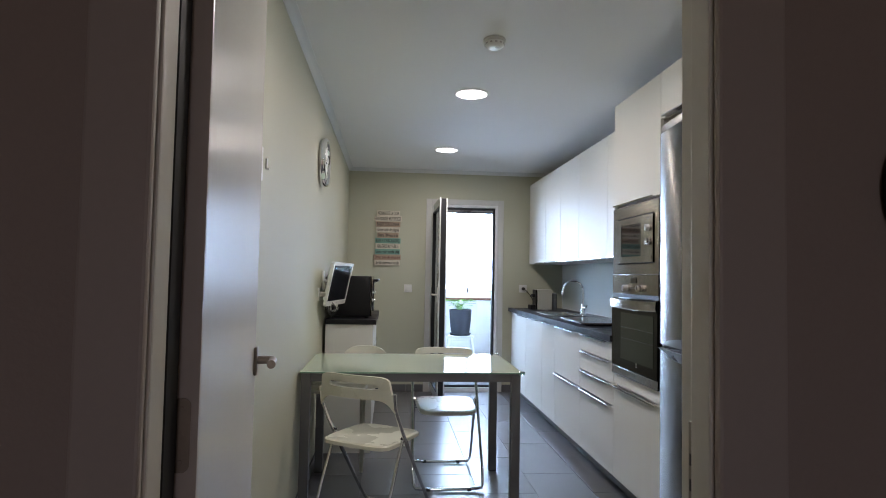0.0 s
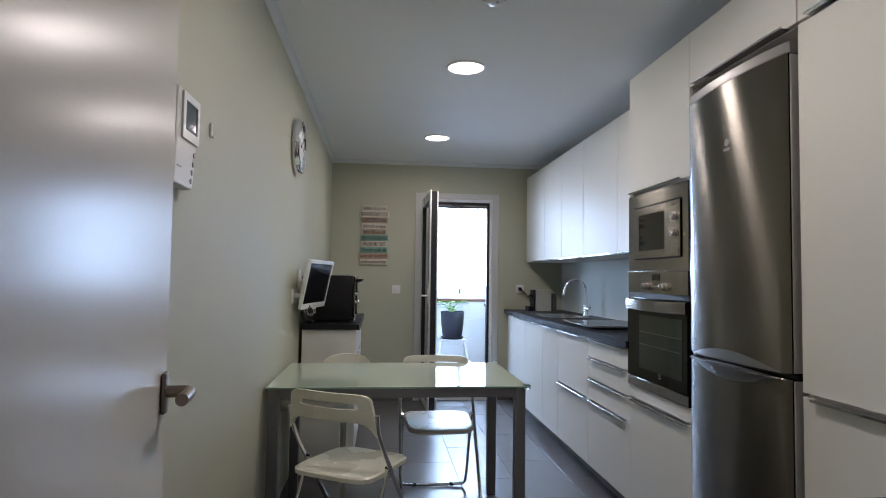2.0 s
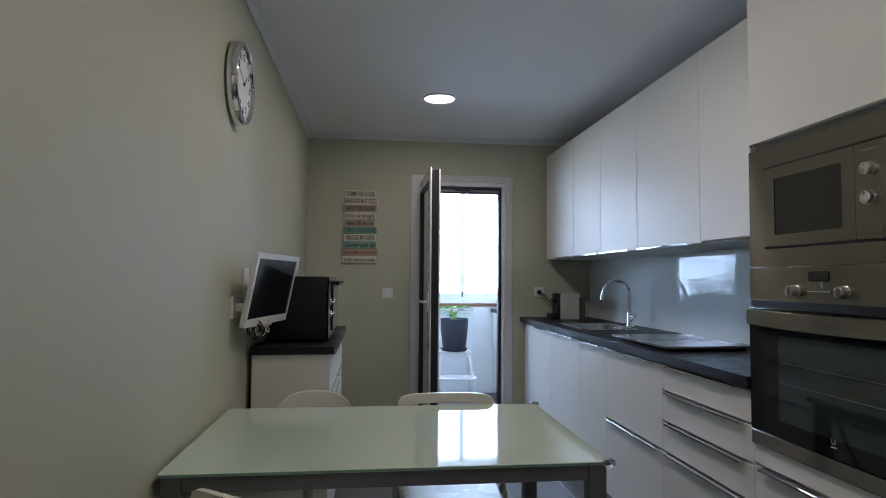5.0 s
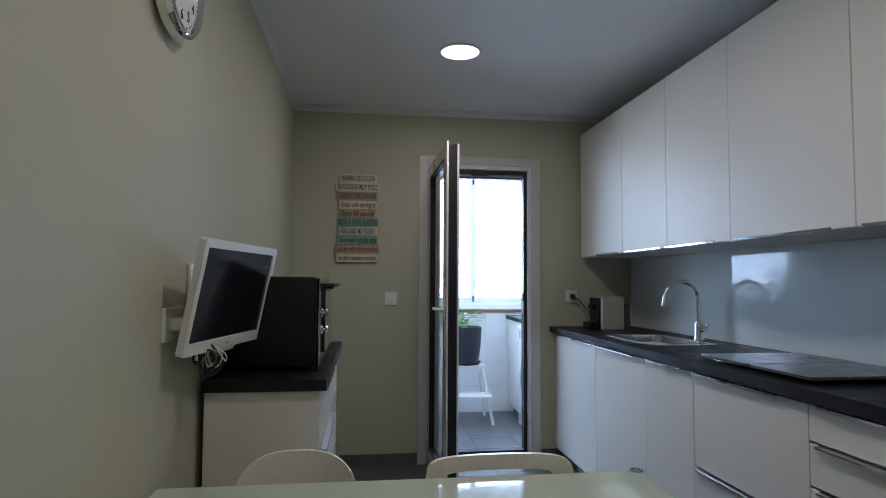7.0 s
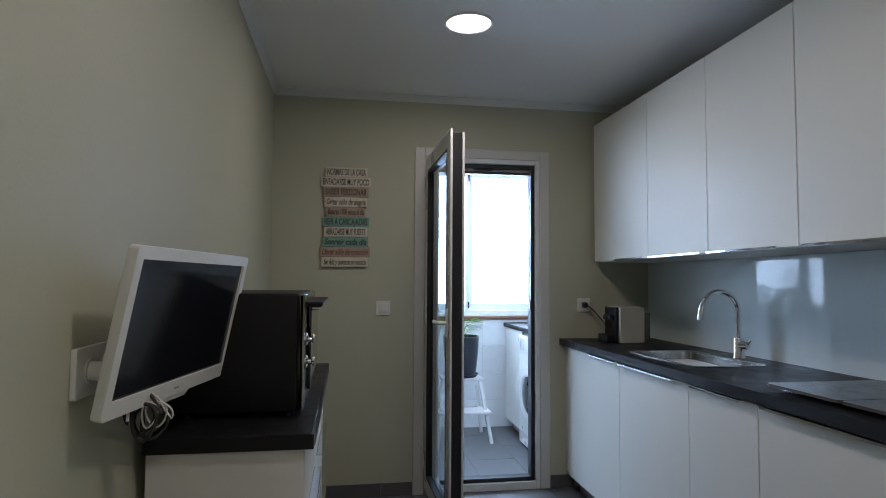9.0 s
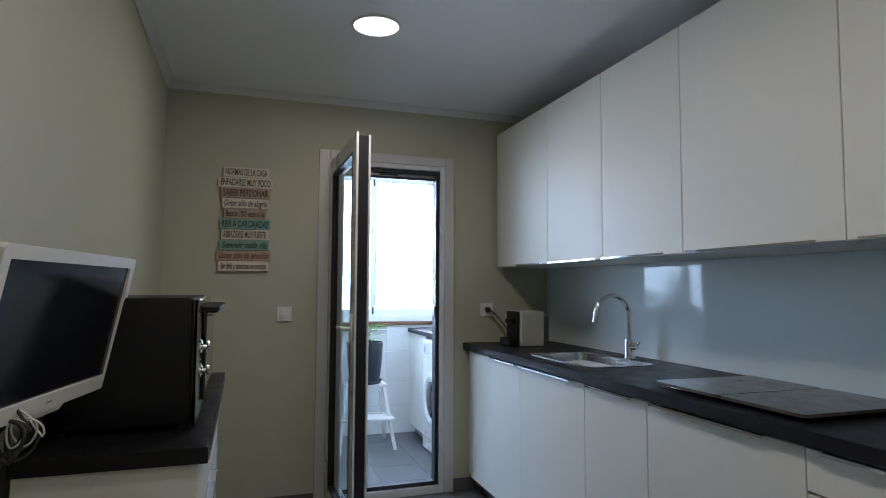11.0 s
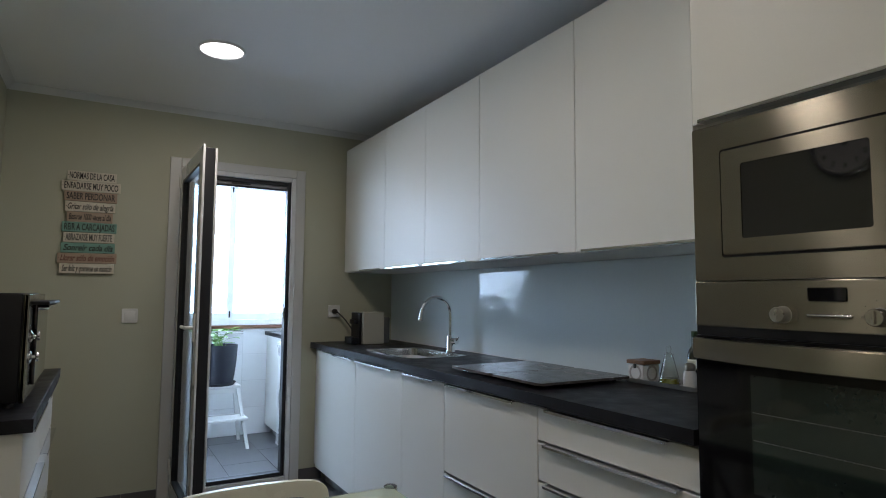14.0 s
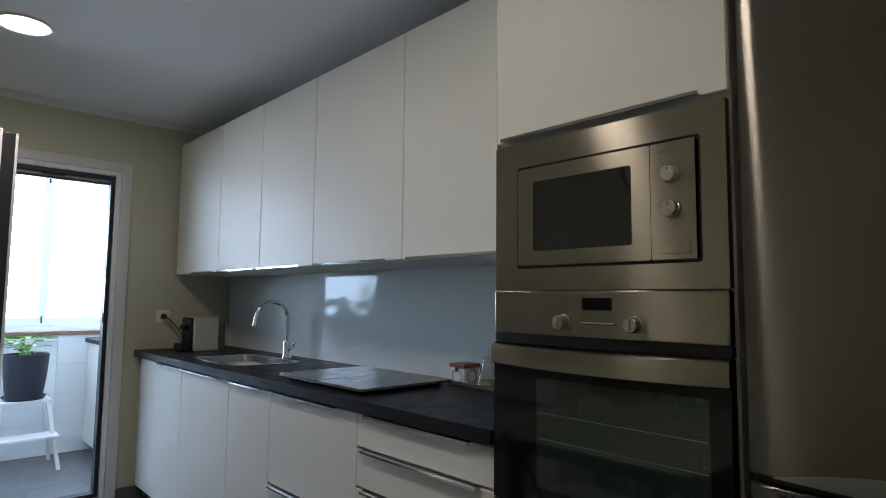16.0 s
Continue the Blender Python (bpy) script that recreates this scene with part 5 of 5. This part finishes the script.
# sign of ten planks
sign = thing("wall_sign", (0.897, YB, 1.34), "sign of ten painted wooden planks with Spanish house rules", "sign")
for i in range(2):
    part("batten", box(0.80 + 0.17 * i, 0.825 + 0.17 * i, YB - 0.009, YB - 0.0005, 1.36, 1.91), TAUPE, sign, smooth=False)
PLANKS = [("NORMAS DE LA CASA", CREAM, 0.775, 1.022, 0, INK), ("ENFADARSE MUY POCO", CREAM, 0.750, 1.045, 0, INK), ("SABER PERDONAR", TAUPE, 0.765, 1.030, 0, INK), ("Gritar sólo de alegría", CREAM, 0.772, 1.022, 0.3, INK), ("Besarse 1000 veces al día", TAUPE, 0.783, 1.012, 0.2, INK), ("REIR A CARCAJADAS", MINT, 0.762, 1.035, 0, INK), ("ABRAZARSE MUY FUERTE", CREAM, 0.772, 1.025, 0, INK), ("Sonreír cada día", MINT, 0.762, 1.030, 0.3, INK), ("Llorar sólo de emoción", TAUPE, 0.748, 1.042, 0.35, mat("brown_ink", (0.13, 0.035, 0.02), 0.6, bump=0.0)), ("Ser feliz y quererse un montón", CREAM, 0.760, 1.030, 0.35, INK)]
for i, (words, mm, x0, x1, sh, ink) in enumerate(PLANKS):
    z1 = 1.932 - i * 0.0592
    z0 = z1 - 0.0565
    bm = box(x0, x1, YB - 0.020, YB - 0.0095, z0, z1, 0.0015, 1)
    rnd = random.Random(i)
    for v in bm.verts:
        v.co.z += rnd.uniform(-0.0008, 0.0008)
    turned(bm, Matrix.Translation(((x0 + x1) / 2, 0, (z0 + z1) / 2)) @ pose(0, 0, 0, 0, rnd.uniform(-0.6, 0.6), 0) @ Matrix.Translation((-(x0 + x1) / 2, 0, -(z0 + z1) / 2)))
    pk = part("plank", bm, mm, sign, smooth=False)
    part("nail", rod(0.002, 0, 0.001, (x0 + 0.007, YB - 0.0202, (z0 + z1) / 2), "-y", 0.0003, 8), INK, pk)
    lettering("lettering", words, 0.053 if sh == 0 else 0.049, pose((x0 + x1) / 2, YB - 0.0208, (z0 + z1) / 2 - 0.001, 90, 0, 0), ink, pk, sh, (x1 - x0) * 0.91, 0.0008 if sh == 0 else 0.0007)

# ceiling fittings
for ly in (4.56, 6.233, 7.906):
    dl = thing("downlight", (1.418, ly, ZC), "round recessed led ceiling light, switched on", "ceiling light", "ceiling lights")
    part("trim_ring", lathe([(0.096, -0.001), (0.108, -0.001), (0.110, 0.002), (0.104, 0.007), (0.097, 0.0085), (0.096, 0.004)], (1.418, ly, ZC), "-z", 48), CEIL, dl)
    part("diffuser", lathe([(0, 0.0005), (0.0955, 0.0005), (0.0955, 0.003), (0, 0.003)], (1.418, ly, ZC), "-z", 48), LEDM, dl, "glowing white diffuser")
sd = thing("smoke_detector", (1.412, 5.37, ZC), "round white smoke detector on the ceiling", "smoke detector")
part("base", lathe([(0, 0), (0.052, 0), (0.054, 0.004), (0.054, 0.012), (0.050, 0.015), (0, 0.015)], (1.412, 5.37, ZC - 0.0005), "-z", 40), WPLAST, sd)
part("dome", lathe([(0.046, 0.0152), (0.047, 0.022), (0.045, 0.034), (0.036, 0.042), (0.018, 0.045), (0, 0.045)], (1.412, 5.37, ZC - 0.0005), "-z", 40), WPLAST, sd)
part("test_button", rod(0.008, 0.0445, 0.047, (1.422, 5.355, ZC), "-z", 0.0005, 16), GREYM, sd)
for k in range(12):
    a = radians(30 * k)
    part("vent_slot", turned(box(0.0462, 0.0478, -0.006, 0.006, -0.031, -0.024), Matrix.Translation((1.412, 5.37, ZC)) @ pose(0, 0, 0, 0, 0, 30 * k)), GREYM, sd, smooth=False)

# ---- balcony ----
st = thing("step_stool", (1.88, 10.30, BZ), "white painted wooden two-step stool on the balcony", "step stool")
WP = mat("white_painted_wood", (0.76, 0.76, 0.74), 0.4, vary=0.03, fine=80, stretch=(1, 6, 1), bump=0.03)
part("top_board", box(1.690, 2.020, 10.190, 10.410, 0.455, 0.478, 0.006), WP, st)
part("step_board", box(1.645, 2.065, 10.085, 10.275, 0.204, 0.226, 0.006), WP, st)
for xt, xm, xb in ((1.712, 1.672, 1.640), (1.998, 2.038, 2.070)):
    part("front_leg", tube([(xb, 10.105, BZ), (xt, 10.225, 0.456)], 0.017, 4), WP, st)
    part("rear_leg", tube([(xb, 10.480, BZ), (xt, 10.375, 0.456)], 0.017, 4), WP, st)
    part("side_rail", box(xm - 0.009, xm + 0.009, 10.13, 10.445, 0.178, 0.2036, 0.002), WP, st)
part("top_rail", box(1.73, 1.98, 10.212, 10.228, 0.415, 0.4548, 0.002), WP, st)
part("top_rail", box(1.73, 1.98, 10.372, 10.388, 0.415, 0.4548, 0.002), WP, st)
part("back_rail", box(1.675, 2.035, 10.425, 10.441, 0.178, 0.2036, 0.002), WP, st)
px, py, pz = 1.855, 10.29, 0.478
pot = thing("plant_pot", (px, py, pz), "dark grey flower pot on a saucer upon the stool", "plant pot")
part("saucer", lathe([(0, 0), (0.122, 0), (0.142, 0.024), (0.137, 0.026), (0.118, 0.006), (0, 0.006)], (px, py, pz)), POTM, pot)
part("pot", lathe([(0, 0.0065), (0.108, 0.0065), (0.115, 0.012), (0.124, 0.07), (0.137, 0.18), (0.146, 0.325), (0.146, 0.331), (0.143, 0.333), (0.139, 0.331), (0.135, 0.298), (0, 0.292)], (px, py, pz)), POTM, pot)
part("soil", lathe([(0, 0.306), (0.10, 0.304), (0.1345, 0.300)], (px, py, pz)), SOIL, pot)


def leaves(count, spread, size, height, seed, droop=0.5):
    """Stems and pointed leaves growing from the origin."""
    rnd = random.Random(seed)
    bm = bmesh.new()
    for _ in range(count):
        a, up = rnd.uniform(0, 2 * math.pi), rnd.uniform(0.25, 1.0)
        out = spread * rnd.uniform(0.25, 1.0)
        base = Vector((rnd.uniform(-0.04, 0.04), rnd.uniform(-0.04, 0.04), 0))
        tip = Vector((math.cos(a) * out, math.sin(a) * out, height * up))
        tube([base, base.lerp(tip, 0.5) + Vector((0, 0, 0.03)), tip], 0.0014, 5, 1, into=bm)
        L = size * rnd.uniform(0.7, 1.25)
        d = Vector((math.cos(a + rnd.uniform(-0.7, 0.7)), math.sin(a + rnd.uniform(-0.7, 0.7)), rnd.uniform(-droop, 0.5))).normalized()
        sd_ = d.cross(Vector((0, 0, 1))).normalized()
        nrm = sd_.cross(d)
        rows = []
        for u, w, h in ((0, 0.02, 0), (0.25, 0.30, 0.04), (0.55, 0.36, 0.05), (0.82, 0.2, 0.02), (1.0, 0.0, -0.05)):
            c = tip + d * L * u + nrm * L * h
            rows.append([bm.verts.new(c - sd_ * L * w + nrm * L * 0.08 * (w > 0)), bm.verts.new(c), bm.verts.new(c + sd_ * L * w + nrm * L * 0.08 * (w > 0))])
        for p, q in zip(rows, rows[1:]):
            bm.faces.new((p[0], p[1], q[1], q[0]))
            bm.faces.new((p[1], p[2], q[2], q[1]))
    return bm


pl = thing("potted_plant", (px, py, pz + 0.306), "young light green leafy plant in the dark pot", "plant")
part("foliage", turned(leaves(34, 0.11, 0.055, 0.13, 3), Matrix.Translation((px, py, pz + 0.306))), LEAF, pl)
for i, (x, h, n, s) in enumerate(((0.50, 0.42, 110, 0.17), (0.74, 0.26, 70, 0.14), (0.95, 0.30, 60, 0.12))):
    tp = thing("sill_plant", (x, 10.50, 0.951), "leafy green plant in a dark pot on the balcony shelf", "plant", "balcony plants")
    part("pot", lathe([(0, 0.001), (0.045, 0.001), (0.062, 0.11), (0.056, 0.11), (0.05, 0.1), (0, 0.1)], (x, 10.50, 0.862), n=24), POTM, tp)
    part("foliage", turned(leaves(n, s, 0.06, h, 11 + i), Matrix.Translation((x, 10.50, 0.965))), LEAFD, tp)
shelf = thing("balcony_shelf", (0.7, 10.5, BZ), "white plant shelf under the balcony window", "shelf")
part("board", box(0.32, 1.10, 10.38, 10.618, 0.84, 0.862, 0.003), WP, shelf)
for x in (0.34, 1.06):
    for y in (10.39, 10.58):
        part("leg", box(x, x + 0.025, y, y + 0.025, BZ, 0.8398, 0.002), WP, shelf)

rack = thing("window_planter", (1.82, 10.61, 0.86), "slim white planter hooked under the balcony window sill", "planter")
part("trough", ring_prism([(1.56, 10.575), (2.10, 10.575), (2.10, 10.640), (1.56, 10.640)], [(1.566, 10.581), (2.094, 10.581), (2.094, 10.634), (1.566, 10.634)], 0.868, 0.905), WPLAST, rack, smooth=False)
part("base", box(1.566, 2.094, 10.581, 10.634, 0.866, 0.872), WPLAST, rack, smooth=False)
for z in (0.876, 0.896):
    part("rib", box(1.558, 2.102, 10.5725, 10.5748, z, z + 0.006, 0.0006, 1), GREYM, rack)
part("leaves", turned(leaves(60, 0.10, 0.04, 0.05, 23), Matrix.Translation((1.80, 10.608, 0.872)) @ Matrix.Diagonal((2.4, 0.3, 1.0, 1.0))), LEAF, rack)

BXF = 2.33
bcab = thing("balcony_cabinet", (2.66, 10.4, BZ), "white cabinet under the balcony worktop", "base cabinet")
part("body", box(BXF + 0.02, 2.995, 10.13, BY - 0.003, 0.05, 0.858), CARC, bcab, smooth=False)
part("door", box(BXF, BXF + 0.019, 10.132, BY - 0.004, 0.05, 0.857, 0.0015, 1), LACQ, bcab)
part("plinth", box(BXF + 0.06, BXF + 0.075, 10.13, BY - 0.003, BZ, 0.049), PLINTH, bcab, smooth=False)
solo("balcony_worktop", box(BXF - 0.02, 2.997, 9.30, BY - 0.002, 0.859, 0.895, 0.004), WORK, "dark worktop over the washing machine", "worktop")
bsink = thing("laundry_basin", (2.65, 10.35, 0.895), "round steel laundry basin in the worktop", "sink")
part("rim", lathe([(0.15, 0.0), (0.20, 0.0), (0.205, 0.004), (0.19, 0.008), (0.16, 0.004)], (2.62, 10.30, 0.8955), n=40), SINKM, bsink)
part("bowl", lathe([(0.16, 0.004), (0.15, 0.0015), (0, 0.001)], (2.62, 10.30, 0.8955), n=40), SINKM, bsink)

wx, wy0, wy1 = 2.30, 9.52, 10.115
wm = thing("washing_machine", (2.62, 9.82, BZ), "white front-loading washing machine under the worktop", "washing machine")
part("cabinet", box(wx, 2.95, wy0, wy1, BZ + 0.012, 0.835, 0.008, 3), WPLAST, wm)
part("control_panel", box(wx - 0.012, wx - 0.0005, wy0 + 0.004, wy1 - 0.004, 0.70, 0.832, 0.005), WPLAST, wm)
part("drawer", box(wx - 0.0165, wx - 0.0122, wy1 - 0.18, wy1 - 0.02, 0.725, 0.81, 0.003), CERAM, wm)
part("label", box(wx - 0.0172, wx - 0.0166, wy1 - 0.12, wy1 - 0.07, 0.745, 0.79), GREYM, wm, smooth=False)
part("dial", rod(0.024, 0, 0.02, (wx - 0.012, wy0 + 0.2, 0.768), "-x", 0.003, 24), CERAM, wm)
pc = (wx, (wy0 + wy1) / 2, 0.40)
rg = part("door_ring", lathe([(0.125, 0.0005), (0.205, 0.0005), (0.205, 0.018), (0.190, 0.034), (0.165, 0.038), (0.140, 0.028), (0.125, 0.010)], pc, "-x", 48), WPLAST, wm, "white porthole ring")
part("porthole", lathe([(0.139, 0.024), (0.12, 0.032), (0.08, 0.042), (0, 0.048)], pc, "-x", 40), BLACKGL, rg, "dark porthole glass")
part("kick_panel", box(wx - 0.006, wx - 0.0005, wy0 + 0.02, wy1 - 0.02, BZ + 0.02, 0.08, 0.003), CERAM, wm)
for y in (wy0 + 0.05, wy1 - 0.05):
    part("foot", rod(0.018, BZ, BZ + 0.0125, (wx + 0.06, y, 0), "z", 0.001, 12), RUBBER_SHADE, wm)

# ---- tiles, last ----
TW, TLN, G = 0.3375, 0.675, 0.0022
cache = {}


def tile(parent, x0, x1, y0, y1, z1, t, material, name="tile", wall=False):
    w, l = round(x1 - x0, 4), round(y1 - y0, 4)
    key = (w, l, t, wall, material.name)
    if key not in cache:
        e = 0.0012
        bm = bmesh.new()
        lo = [bm.verts.new(c) for c in ((-w / 2, -l / 2, -t), (w / 2, -l / 2, -t), (w / 2, l / 2, -t), (-w / 2, l / 2, -t))]
        mi = [bm.verts.new(c) for c in ((-w / 2, -l / 2, -e), (w / 2, -l / 2, -e), (w / 2, l / 2, -e), (-w / 2, l / 2, -e))]
        hi = [bm.verts.new(c) for c in ((-w / 2 + e, -l / 2 + e, 0), (w / 2 - e, -l / 2 + e, 0), (w / 2 - e, l / 2 - e, 0), (-w / 2 + e, l / 2 - e, 0))]
        for a, b in ((lo, mi), (mi, hi)):
            for i in range(4):
                bm.faces.new((a[i], a[(i + 1) % 4], b[(i + 1) % 4], b[i]))
        bm.faces.new(hi)
        cache[key] = mesh_of(bm, name, material, False)
    ob = new(name, cache[key])
    ob.parent = parent
    b = BASE[parent.name]
    if wall:
        ob.matrix_basis = Matrix.Translation(Vector(((x0 + x1) / 2, z1, (y0 + y1) / 2)) - b) @ pose(0, 0, 0, 90, 0, 0)
    else:
        ob.location = Vector(((x0 + x1) / 2, (y0 + y1) / 2, z1)) - b
    return ob


def lay(parent, xa, xb, ya, yb, z):
    k0 = math.floor((xa - 1.4635) / TW)
    k = k0
    while 1.4635 + k * TW < xb:
        x0, x1 = max(xa, 1.4635 + k * TW + G / 2), min(xb, 1.4635 + (k + 1) * TW - G / 2)
        off = 7.0 if k % 2 else 7.0 + TLN / 2
        j = math.floor((ya - off) / TLN)
        while off + j * TLN < yb:
            y0, y1 = max(ya, off + j * TLN + G / 2), min(yb, off + (j + 1) * TLN - G / 2)
            if x1 - x0 > 0.01 and y1 - y0 > 0.01:
                tile(parent, x0, x1, y0, y1, z, 0.003, TILE)
            j += 1
        k += 1


lay(floor, XL, XR, YD - 0.12, YB - 0.001, 0.0)
lay(balcony_floor, -0.9, 3.0, YB + 0.201, BY - 0.001, BZ)

skirt = solo("baseboard", box(XL + 0.0005, 1.307, YB - 0.006, YB - 0.0005, 0.0005, 0.076), GROUT, "grey tile skirting along the back wall", "baseboard", "structure", smooth=False)
for x0, x1 in ((XL + 0.001, 0.785), (0.787, 1.122), (1.124, 1.306)):
    tile(skirt, x0, x1, 0.001, 0.078, YB - 0.0065 - 0.003, 0.003, TILE, wall=True)
skirt2 = solo("baseboard", box(2.159, XF + 0.07, YB - 0.006, YB - 0.0005, 0.0005, 0.076), GROUT, "grey tile skirting beside the balcony door", "baseboard", "structure", smooth=False)
tile(skirt2, 2.160, XF + 0.069, 0.001, 0.078, YB - 0.0095, 0.003, TILE, wall=True)
skirt3 = solo("baseboard", box(XL + 0.0005, XL + 0.009, YD + 0.02, 6.76, 0.0005, 0.078, 0.001, 1), TILE, "grey tile skirting along the long wall", "baseboard", "structure", smooth=False)
for k in range(12):
    for j in range(4):
        x0, z0 = -0.9 + 0.335 * k, BZ + 0.24 * j
        x1, z1 = min(x0 + 0.333, 2.995), min(z0 + 0.238, 0.918)
        if x1 - x0 > 0.02:
            tile(balcony_wall, x0, x1, z0 + 0.001, z1, BY - 0.004, 0.004, BTILE, wall=True)
